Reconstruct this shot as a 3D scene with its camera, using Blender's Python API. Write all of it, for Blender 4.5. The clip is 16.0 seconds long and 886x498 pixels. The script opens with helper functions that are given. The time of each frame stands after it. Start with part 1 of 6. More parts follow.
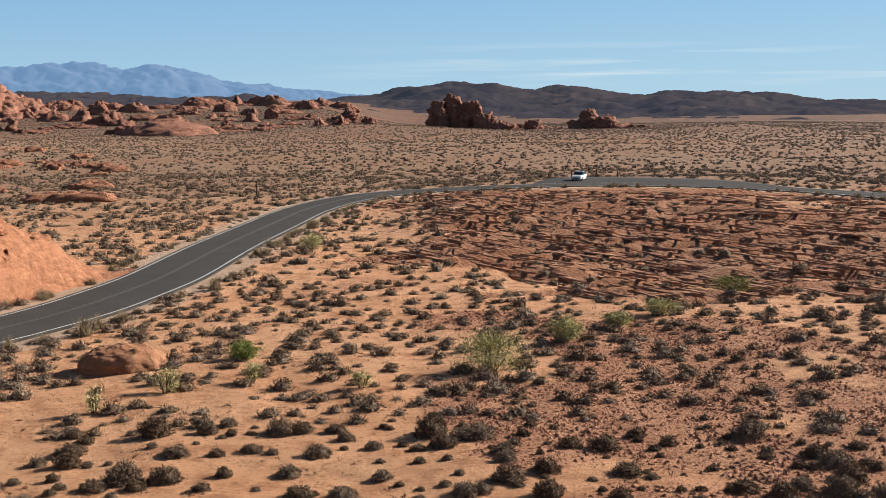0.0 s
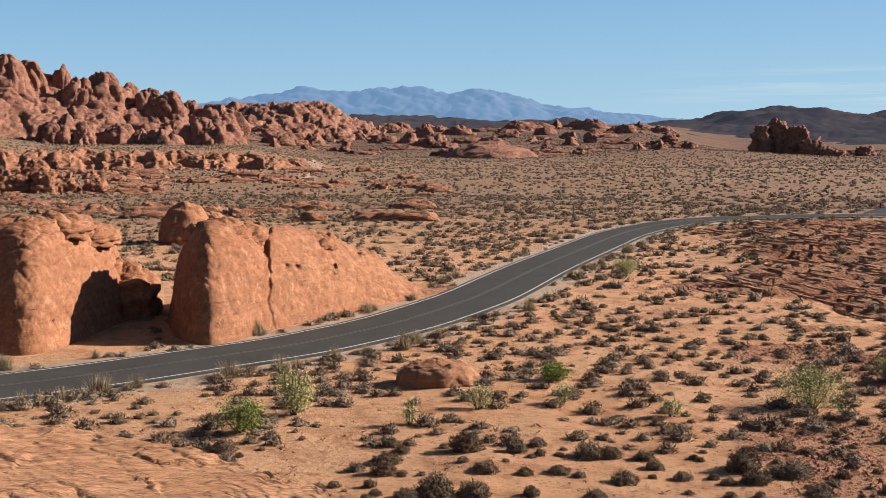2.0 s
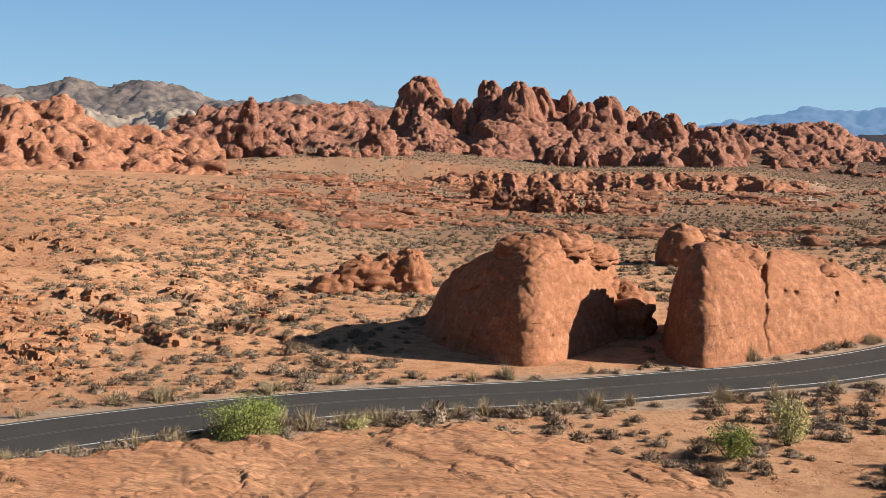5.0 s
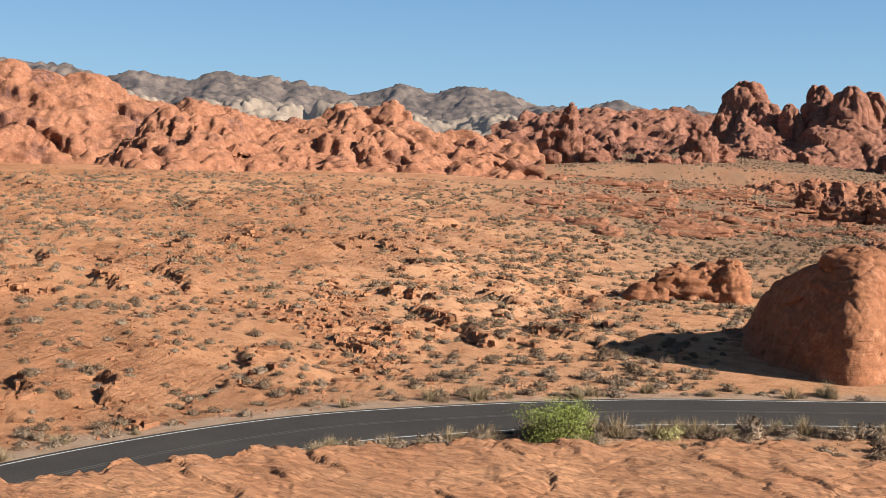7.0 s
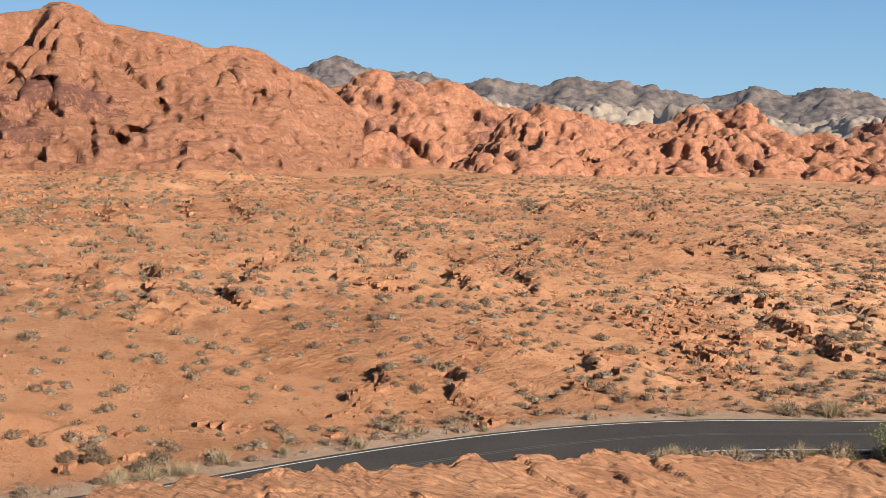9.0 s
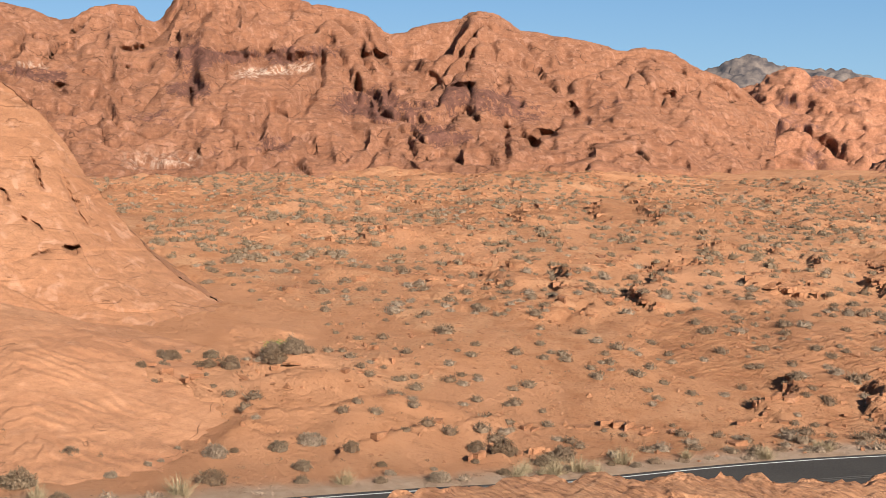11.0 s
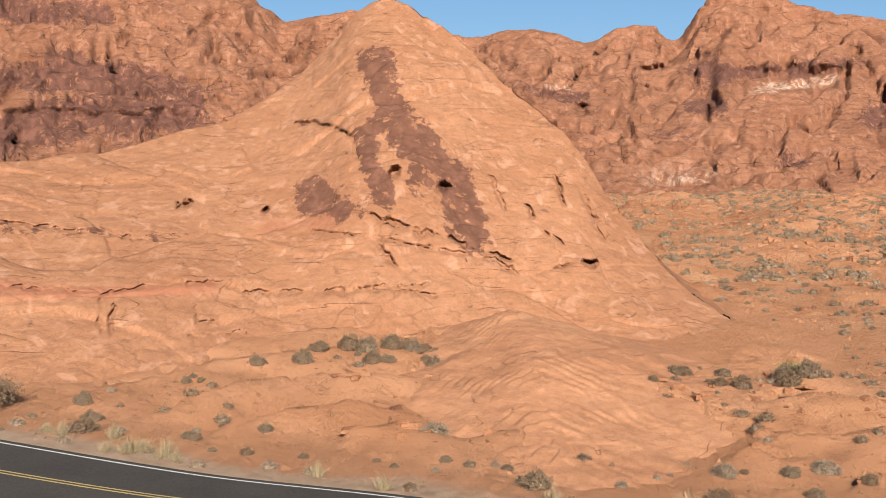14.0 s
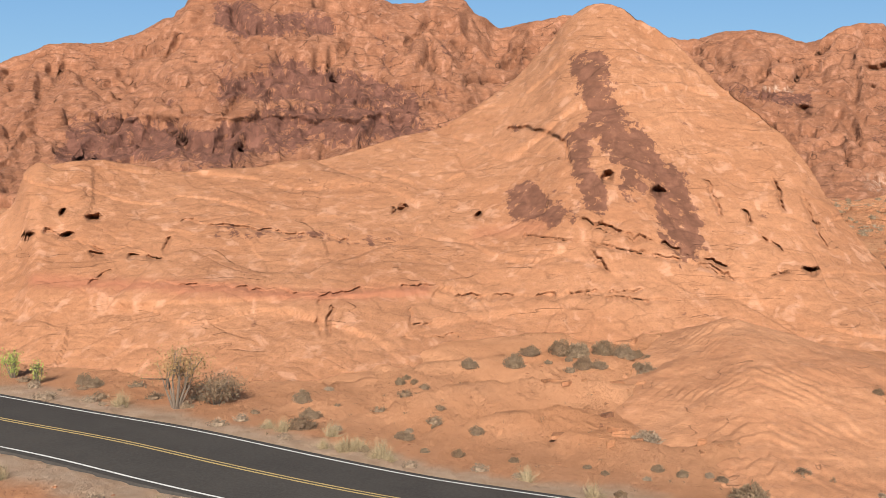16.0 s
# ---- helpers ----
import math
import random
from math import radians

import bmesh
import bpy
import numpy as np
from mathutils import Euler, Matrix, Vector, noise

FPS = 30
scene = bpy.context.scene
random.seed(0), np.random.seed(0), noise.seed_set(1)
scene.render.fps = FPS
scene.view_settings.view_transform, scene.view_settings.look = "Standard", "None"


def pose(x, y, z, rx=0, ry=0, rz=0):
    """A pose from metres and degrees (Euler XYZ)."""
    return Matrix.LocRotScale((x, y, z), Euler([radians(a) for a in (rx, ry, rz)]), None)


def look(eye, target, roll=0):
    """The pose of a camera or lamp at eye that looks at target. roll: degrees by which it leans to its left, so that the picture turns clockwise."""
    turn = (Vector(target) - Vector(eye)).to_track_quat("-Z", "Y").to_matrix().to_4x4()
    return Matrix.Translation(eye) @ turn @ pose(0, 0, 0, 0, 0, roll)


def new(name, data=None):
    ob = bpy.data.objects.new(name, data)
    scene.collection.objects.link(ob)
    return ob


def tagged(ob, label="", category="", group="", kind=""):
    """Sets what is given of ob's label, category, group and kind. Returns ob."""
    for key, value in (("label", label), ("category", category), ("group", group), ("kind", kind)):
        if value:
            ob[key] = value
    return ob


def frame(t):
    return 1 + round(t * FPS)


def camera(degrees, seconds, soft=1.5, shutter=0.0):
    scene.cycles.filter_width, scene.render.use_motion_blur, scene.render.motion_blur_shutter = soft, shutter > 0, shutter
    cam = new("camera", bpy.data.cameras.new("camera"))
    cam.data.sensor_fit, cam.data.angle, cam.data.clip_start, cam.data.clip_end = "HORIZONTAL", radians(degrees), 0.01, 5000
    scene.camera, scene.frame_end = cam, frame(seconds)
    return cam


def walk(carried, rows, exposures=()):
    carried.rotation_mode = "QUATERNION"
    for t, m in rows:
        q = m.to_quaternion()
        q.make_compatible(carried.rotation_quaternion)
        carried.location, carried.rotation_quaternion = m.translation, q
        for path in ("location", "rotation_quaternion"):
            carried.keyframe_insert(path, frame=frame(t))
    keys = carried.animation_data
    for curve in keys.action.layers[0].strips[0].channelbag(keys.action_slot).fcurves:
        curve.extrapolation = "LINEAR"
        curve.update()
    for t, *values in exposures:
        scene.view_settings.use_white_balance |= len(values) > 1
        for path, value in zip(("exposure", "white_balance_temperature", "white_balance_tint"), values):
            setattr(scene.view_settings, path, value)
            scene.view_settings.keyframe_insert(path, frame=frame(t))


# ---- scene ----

# Desert lookout: the camera turns where it stands, on a rock hill above a curving road.
cam = camera(39.6, 16.0, soft=0.5)
EYE = 14.2
TURNS = [  # seconds, yaw, pitch, roll
    (0.0, -0.05, -6.70, 0.40), (0.5, 3.75, -6.33, 0.37), (1.0, 7.47, -6.04, 0.29), (1.5, 11.04, -5.79, 0.16),
    (2.0, 14.65, -5.55, 0.02), (2.5, 18.53, -5.40, 0.01), (3.0, 22.40, -5.26, 0.03), (3.5, 26.23, -5.07, 0.08),
    (4.0, 30.05, -4.84, 0.21), (6.5, 48.52, -4.21, -0.14), (7.0, 52.23, -4.21, -0.34), (7.5, 55.94, -4.27, -0.43),
    (8.0, 59.70, -4.26, -0.46), (8.5, 63.72, -4.20, -0.36), (9.0, 68.34, -4.08, -0.27), (9.5, 73.17, -4.00, -0.21),
    (12.0, 95.84, -4.05, 0.06), (12.5, 99.98, -3.93, 0.05), (13.0, 103.79, -3.60, 0.02), (13.5, 107.36, -3.35, 0.06),
    (14.0, 110.75, -3.23, 0.16), (14.5, 113.78, -3.11, 0.27), (15.0, 116.36, -3.02, 0.29), (15.5, 118.69, -2.98, 0.24),
    (16.0, 120.59, -2.95, 0.29),
]
walk(cam, [(t, pose(0, 0, EYE, 90 + pitch, roll, yaw)) for t, yaw, pitch, roll in TURNS])

# ---- light ----
SUN_BEARING, SUN_HEIGHT = -62.0, 25.5     # bearings: degrees to the left of +y, seen from above
sun_way = Vector((-math.sin(radians(SUN_BEARING)) * math.cos(radians(SUN_HEIGHT)),
                  math.cos(radians(SUN_BEARING)) * math.cos(radians(SUN_HEIGHT)), math.sin(radians(SUN_HEIGHT))))
sun = new("sun", bpy.data.lights.new("sun", "SUN"))
sun.data.energy, sun.data.angle, sun.data.color = 5.0, radians(0.53), (1.0, 0.94, 0.86)
sun.matrix_world = look(sun_way * 100, (0, 0, 0))
world = bpy.data.worlds.new("sky")
scene.world = world
world.use_nodes = True
wn, wl = world.node_tree.nodes, world.node_tree.links
sky = wn.new("ShaderNodeTexSky")
sky.sky_type, sky.sun_disc = "NISHITA", False
sky.sun_elevation, sky.sun_rotation = radians(SUN_HEIGHT), radians(-SUN_BEARING)
sky.altitude, sky.air_density, sky.dust_density, sky.ozone_density = 600, 1.0, 0.0, 1.5
# dry, clear air: a pale blue band towards the horizon, deep blue overhead
aim = wn.new("ShaderNodeTexCoord")
axes = wn.new("ShaderNodeSeparateXYZ")
wl.new(aim.outputs["Generated"], axes.inputs[0])
band = wn.new("ShaderNodeMapRange")
for socket, value in zip(band.inputs[1:5], (0.0, 0.55, 0.80, 0.0)):
    socket.default_value = value
wl.new(axes.outputs[2], band.inputs[0])
hue = wn.new("ShaderNodeValToRGB")
hue.color_ramp.elements[0].position, hue.color_ramp.elements[0].color = 0.0, (0.35, 0.64, 0.90, 1)
hue.color_ramp.elements[1].position, hue.color_ramp.elements[1].color = 0.16, (0.15, 0.42, 0.84, 1)
wl.new(axes.outputs[2], hue.inputs[0])
lift = wn.new("ShaderNodeVectorMath")
lift.operation = "SCALE"
lift.inputs["Scale"].default_value = 11.5
wl.new(hue.outputs[0], lift.inputs[0])
haze = wn.new("ShaderNodeMix")
haze.data_type = "RGBA"
wl.new(band.outputs[0], haze.inputs[0])
wl.new(sky.outputs[0], haze.inputs[6])
wl.new(lift.outputs[0], haze.inputs[7])
# thin cirrus streaks low over the far mesa
stretch = wn.new("ShaderNodeMapping")
stretch.inputs["Scale"].default_value = (3.0, 3.0, 90.0)
wl.new(aim.outputs["Generated"], stretch.inputs[0])
wisp = wn.new("ShaderNodeTexNoise")
wisp.inputs["Scale"].default_value, wisp.inputs["Detail"].default_value = 1.6, 6
wl.new(stretch.outputs[0], wisp.inputs[0])
thin_ = wn.new("ShaderNodeMapRange")
for socket, value in zip(thin_.inputs[1:5], (0.54, 0.74, 0.0, 0.75)):
    socket.default_value = value
wl.new(wisp.outputs["Fac"], thin_.inputs[0])
low_ = wn.new("ShaderNodeValToRGB")
for p_, v_ in ((0.012, 0.0), (0.024, 1.0), (0.036, 0.9), (0.052, 0.0)):
    e_ = low_.color_ramp.elements.new(p_)
    e_.color = (v_, v_, v_, 1)
low_.color_ramp.elements.remove(low_.color_ramp.elements[0])
low_.color_ramp.elements.remove(low_.color_ramp.elements[-1])
wl.new(axes.outputs[2], low_.inputs[0])
side_ = wn.new("ShaderNodeMapRange")
for socket, value in zip(side_.inputs[1:5], (-0.12, 0.12, 0.0, 1.0)):
    socket.default_value = value
wl.new(axes.outputs[0], side_.inputs[0])
k1, k2 = wn.new("ShaderNodeMath"), wn.new("ShaderNodeMath")
k1.operation = k2.operation = "MULTIPLY"
wl.new(thin_.outputs[0], k1.inputs[0])
wl.new(low_.outputs[0], k1.inputs[1])
wl.new(k1.outputs[0], k2.inputs[0])
wl.new(side_.outputs[0], k2.inputs[1])
cloud = wn.new("ShaderNodeMix")
cloud.data_type = "RGBA"
cloud.inputs[7].default_value = (9.3, 10.2, 10.6, 1)
wl.new(k2.outputs[0], cloud.inputs[0])
wl.new(haze.outputs[2], cloud.inputs[6])
wl.new(cloud.outputs[2], wn["Background"].inputs[0])
wn["Background"].inputs[1].default_value = 0.035
scene.view_settings.exposure = 1.27


# ---- numbers ----
def smooth(a, b, x):
    t = np.clip((np.asarray(x, float) - a) / np.subtract(b, a), 0, 1)
    return t * t * (3 - 2 * t)


_rng = np.random.default_rng(7)
_PERM = np.tile(_rng.permutation(512), 3).astype(np.int32)
_GRAD = _rng.standard_normal((512, 3))
_GRAD /= np.linalg.norm(_GRAD, axis=1)[:, None]
_GX, _GY, _GZ = (np.ascontiguousarray(_GRAD[:, k], np.float32) for k in range(3))
CHUNK = 16384


def perlin(p):
    """Gradient noise, about -1 to 1, at points (..., 3)."""
    p = np.asarray(p, np.float32)
    shape, p = p.shape[:-1], p.reshape(-1, 3)
    out = np.empty(len(p), np.float32)
    for s0 in range(0, len(p), CHUNK):
        c = p[s0:s0 + CHUNK].T
        fl = np.floor(c)
        fx, fy, fz = c - fl
        ix, iy, iz = fl.astype(np.int32) & 511
        ux, uy, uz = (f * f * f * (f * (f * 6 - 15) + 10) for f in (fx, fy, fz))
        acc = np.zeros(len(fx), np.float32)
        for dx in (0, 1):
            wx, gx = (ux, fx - 1) if dx else (1 - ux, fx)
            hx = _PERM.take((ix + dx) & 511)
            for dy in (0, 1):
                wy, gy = (uy, fy - 1) if dy else (1 - uy, fy)
                wxy, hxy = wx * wy, _PERM.take(hx + ((iy + dy) & 511))
                for dz in (0, 1):
                    h = _PERM.take(hxy + ((iz + dz) & 511))
                    d = _GX.take(h) * gx + _GY.take(h) * gy + _GZ.take(h) * (fz - 1 if dz else fz)
                    acc += wxy * (uz if dz else 1 - uz) * d
        out[s0:s0 + CHUNK] = acc * 1.5
    return out.reshape(shape)


def fbm(p, octaves=4, gain=0.5):
    p, out, a = np.asarray(p, float), 0.0, 1.0
    for _ in range(octaves):
        out = out + a * perlin(p)
        p, a = p * 2.03 + 17.7, a * gain
    return out


def billow(p, octaves=3, gain=0.5):
    """Rounded knobs with sharp clefts between them, 0 in the clefts."""
    p, out, a = np.asarray(p, float), 0.0, 1.0
    for _ in range(octaves):
        out = out + a * np.abs(perlin(p))
        p, a = p * 2.11 + 9.3, a * gain
    return out


def cells(p):
    """Distance to the nearest and second nearest seed of a jittered grid, and the nearest one's lot, -0.5 to 0.5."""
    p = np.asarray(p, np.float32)
    shape, p = p.shape[:-1], p.reshape(-1, 3)
    res = np.empty((3, len(p)), np.float32)
    for s0 in range(0, len(p), CHUNK):
        c = p[s0:s0 + CHUNK].T
        fl = np.floor(c)
        fx, fy, fz = c - fl
        ix, iy, iz = fl.astype(np.int32)
        one, two, lot = np.full(len(fx), 81, np.float32), np.full(len(fx), 81, np.float32), np.zeros(len(fx), np.int32)
        for dx in (-1, 0, 1):
            hx = _PERM.take((ix + dx) & 511)
            for dy in (-1, 0, 1):
                hxy = _PERM.take(hx + ((iy + dy) & 511))
                for dz in (-1, 0, 1):
                    h = _PERM.take(hxy + ((iz + dz) & 511))
                    d = (dx + 0.5 - fx + 0.45 * _GX.take(h)) ** 2 + (dy + 0.5 - fy + 0.45 * _GY.take(h)) ** 2 + (dz + 0.5 - fz + 0.45 * _GZ.take(h)) ** 2
                    two = np.minimum(two, np.maximum(one, d))
                    lot = np.where(d < one, h, lot)
                    one = np.minimum(one, d)
        res[:, s0:s0 + CHUNK] = np.sqrt(one), np.sqrt(two), lot / 511.0 - 0.5
    return tuple(k.reshape(shape) for k in res)


def xyz(x, y, z=0.0):
    x, y, z = np.broadcast_arrays(np.asarray(x, float), np.asarray(y, float), np.asarray(z, float))
    return np.stack([x, y, z], -1)


def curve(xs, ys):
    """A smooth function through the knots (cubic with finite-difference slopes)."""
    xs, ys = np.asarray(xs, float), np.asarray(ys, float)
    m = np.gradient(ys, xs)

    def f(x):
        x = np.clip(np.asarray(x, float), xs[0], xs[-1])
        k = np.clip(np.searchsorted(xs, x) - 1, 0, len(xs) - 2)
        h = xs[k + 1] - xs[k]
        t = (x - xs[k]) / h
        return ((1 + 2 * t) * (1 - t) ** 2 * ys[k] + t * (1 - t) ** 2 * h * m[k]
                + t * t * (3 - 2 * t) * ys[k + 1] + t * t * (t - 1) * h * m[k + 1])
    return f


def at(bearing, r):
    a = np.radians(bearing)
    return -np.sin(a) * r, np.cos(a) * r


def bearing_of(x, y):
    return np.degrees(np.arctan2(-np.asarray(x, float), np.asarray(y, float)))


# ---- the lie of the land ----
# the road's centre line: bearing, distance from the lookout
ROAD_B = [-34, -25, -18, -11, -6, -0.4, 2.2, 4.8, 6.4, 7.9, 10.2, 12.7, 15.2, 20.3, 25.8, 31.1, 36.4, 41.4, 46.4, 51.7, 57.1, 62.3, 67.4, 72.3, 79.2,
          87, 95, 102, 109, 115, 120, 124.2, 130.8, 135.8, 140.6, 148, 154]
ROAD_R = [134, 158, 182, 198, 201, 196, 192, 180, 166, 148, 126, 106.3, 95.4, 83.4, 77.2, 73.1, 70.8, 69.2, 67.1, 64.8, 62.5, 59.2, 55.4, 51.6, 46.7,
          43.6, 41.0, 39.8, 39.7, 41, 42, 43, 46.3, 50.7, 55.2, 66, 80]
road_r = curve(ROAD_B, ROAD_R)
road_z = curve([-34, -18, -6, 2, 7, 12, 30, 50, 65, 80, 95, 110, 120, 130, 140, 154], [1.8, 1.5, 1.1, 0.6, 0.2, 0, 0, 0.3, 0.6, 1.2, 1.9, 2.5, 3.0, 3.7, 4.3, 5.4])
_rb = np.linspace(-34, 154, 1400)
_rx, _ry = at(_rb, road_r(_rb))
_s = np.r_[0, np.cumsum(np.hypot(np.diff(_rx), np.diff(_ry)))]
ROAD_S = np.linspace(0, _s[-1], 560)
ROAD_X, ROAD_Y = np.interp(ROAD_S, _s, _rx), np.interp(ROAD_S, _s, _ry)
for _ in range(6):
    ROAD_X[1:-1] = (ROAD_X[:-2] + 2 * ROAD_X[1:-1] + ROAD_X[2:]) / 4
    ROAD_Y[1:-1] = (ROAD_Y[:-2] + 2 * ROAD_Y[1:-1] + ROAD_Y[2:]) / 4
ROAD_Z = road_z(bearing_of(ROAD_X, ROAD_Y))
ROAD_HALF = 3.75


def road_gap(x, y):
    """Distance to the road's centre line and the road's height there."""
    x, y = np.asarray(x, float), np.asarray(y, float)
    shape, x, y = x.shape, x.ravel(), y.ravel()
    d, z = np.full(x.shape, 1e3), np.zeros(x.shape)
    r = np.hypot(x, y)
    near = np.where((r > 20) & (r < 260) & (np.abs(bearing_of(x, y) - 60) < 105))[0]
    for part_ in np.array_split(near, max(1, len(near) // 4000)):
        if len(part_):
            dd = (x[part_, None] - ROAD_X[None, ::2]) ** 2 + (y[part_, None] - ROAD_Y[None, ::2]) ** 2
            k = dd.argmin(1)
            d[part_], z[part_] = np.sqrt(dd[np.arange(len(k)), k]), ROAD_Z[::2][k]
    return d.reshape(shape), z.reshape(shape)


bench_r = curve([14, 20, 24, 28, 36, 44, 50, 58, 66, 73, 80, 90, 100], [36, 44, 49, 53, 57, 54, 52, 48.5, 45, 42, 40, 36, 33])
bench_z = curve([14, 20, 28, 36, 44, 50, 58, 66, 73, 80, 90, 100], [0.3, 0.6, 0.95, 1.4, 1.7, 2.2, 2.75, 3.25, 3.65, 4.05, 4.2, 4.3])


def shape_z(x, y):
    x, y = np.asarray(x, float), np.asarray(y, float)
    r, b = np.hypot(x, y), bearing_of(x, y)
    u = -x - 0.55 * y
    z = 13.5 * (1 - np.exp(-np.maximum(0, u - 40) / 105)) * smooth(-60, 20, b) * smooth(2500, 900, r)
    # plateau behind a ledge, to the north-west
    edge = r + 25 * fbm(xyz(x / 90, y / 90, 3.1), 3)
    z = z + 6.0 * smooth(440, 456, edge) * smooth(19, 25, b) * smooth(52, 40, b) * smooth(3000, 1200, r)
    z = z + smooth(460, 640, r) * 2.0 * smooth(19, 25, b) * smooth(52, 40, b)
    # ground rising behind the plain, to the north
    z = z + 13.0 * smooth(600, 980, r) * smooth(1, 6, b) * smooth(33, 27, b) * smooth(2400, 1300, r)
    # alluvial slope towards the far mesa
    z = z + 0.0125 * np.clip(r - 900, 0, 2100) * smooth(14, 8, b) * smooth(-4, 2, b)
    # rise of slickrock inside the bend
    z = z + 2.3 * np.exp(-((r - 160) / 32) ** 2) * smooth(5, -2, b) * smooth(-40, -16, b)
    # dark low swell on the plain
    z = z + 3.2 * np.exp(-((b + 14) / 3.2) ** 2 - ((r - 620) / 60) ** 2) + 4.0 * np.exp(-((b - 2.5) / 4.5) ** 2 - ((r - 640) / 50) ** 2)
    # undulation
    z = z + 0.55 * fbm(xyz(x / 38, y / 38, 0.3), 4) * smooth(25, 60, r) + 0.14 * fbm(xyz(x / 5, y / 5, 8.3), 4)
    z = z + 1.2 * fbm(xyz(x / 120, y / 120, 5.3), 3) * smooth(180, 400, r)
    z = z + 1.6 * fbm(xyz(x / 26, y / 26, 9.3), 3) * smooth(110, 170, r) * smooth(66, 78, b)
    # road bed
    d, zr = road_gap(x, y)
    lx, ly = at(-10.5, 207)
    lot = np.hypot((x - lx) / 25, (y - ly) / 15)
    d = np.minimum(d, np.where(lot < 3, 4.5 + 14 * np.maximum(0, lot - 0.9), 1e3))
    w = smooth(26, 5.0, d)
    z = z * (1 - w) + (zr - 0.10) * w
    # the lookout hill
    hill = 12.55 * (1 - smooth(1.5, 33, r))
    return z * smooth(8, 33, r) + hill


def ledges(x, y, rock):
    """Thin layers of the slickrock stepping down."""
    s = fbm(xyz(x / 9 + y / 26, y / 3.2 - x / 14, 2.2), 4)
    t = s * 3.0 + 0.6 * fbm(xyz(x / 2.2, y / 2.2, 5.5), 2)
    return rock * (0.30 * (np.floor(t) + smooth(0.75, 1.0, t - np.floor(t))) / 1.6 + 0.10 * s) * smooth(600, 200, np.hypot(x, y))


def scarp_lines(x, y):
    """Place between one bed's edge and the next, 0 to 1, and how strongly the beds crop out."""
    t = (0.467 * x + 0.885 * y) / 8.0 + 1.5 * fbm(xyz(x / 30, y / 30, 4.4), 3) + 0.35 * fbm(xyz(x / 4.5, y / 4.5, 2.4), 3)
    return t - np.floor(t), smooth(-0.10, 0.25, fbm(xyz(x / 20, y / 20, 7.4), 4))


def scarps(x, y):
    """Worn beds breaking out of the western slope as low scarps along one course."""
    r, b = np.hypot(x, y), bearing_of(x, y)
    on = smooth(38, 50, b) * smooth(142, 120, b) * smooth(np.where(b > 84, 46, 58), np.where(b > 84, 54, 72), r) * smooth(330, 250, r)
    f, gate = scarp_lines(x, y)
    one, two, lot = cells(xyz(x / 3.1, y / 3.1, 0.5))
    rough = smooth(0.05, 0.4, fbm(xyz(x / 15, y / 15, 4.1), 4))
    return on * (1.0 * gate * (smooth(0.0, 0.10, f) - f) + rough * (0.5 * lot + 0.35 * np.abs(perlin(xyz(x / 1.7, y / 1.7, 6.0)))))


# ---- meshes ----
def mesh_of(name, verts, faces, material, smoothed=True):
    me = bpy.data.meshes.new(name)
    verts, faces = np.ascontiguousarray(verts, np.float32), np.ascontiguousarray(faces, np.int32)
    k = faces.shape[1]
    me.vertices.add(len(verts))
    me.vertices.foreach_set("co", verts.ravel())
    me.loops.add(faces.size)
    me.loops.foreach_set("vertex_index", faces.ravel())
    me.polygons.add(len(faces))
    me.polygons.foreach_set("loop_start", np.arange(0, faces.size, k, dtype=np.int32))
    me.polygons.foreach_set("use_smooth", np.full(len(faces), smoothed))
    me.update(calc_edges=True)
    if material:
        me.materials.append(material)
    return me


def grid_faces(n, m):
    k = np.arange(n * m).reshape(n, m)
    return np.stack([k[:-1, :-1], k[:-1, 1:], k[1:, 1:], k[1:, :-1]], -1).reshape(-1, 4)


def mask(me, name, values):
    me.attributes.new(name, "FLOAT", "POINT").data.foreach_set("value", np.asarray(values, np.float32).ravel())


def part(name, bm, material, parent, label=""):
    me = bpy.data.meshes.new(name)
    bm.to_mesh(me)
    bm.free()
    me.materials.append(material)
    ob = new(name, me)
    ob.parent = parent
    return tagged(ob, label)


def normals_of(p):
    a, b = np.gradient(p, axis=0), np.gradient(p, axis=1)
    n = np.cross(a, b)
    return n / (np.linalg.norm(n, axis=-1, keepdims=True) + 1e-9)


# ---- materials ----
def nodes_of(name):
    m = bpy.data.materials.new(name)
    m.use_nodes = True
    return m, m.node_tree.nodes, m.node_tree.links, m.node_tree.nodes["Principled BSDF"]


ALBEDO = 0.70   # overall factor on every mixed base colour, balanced by sky strength and exposure


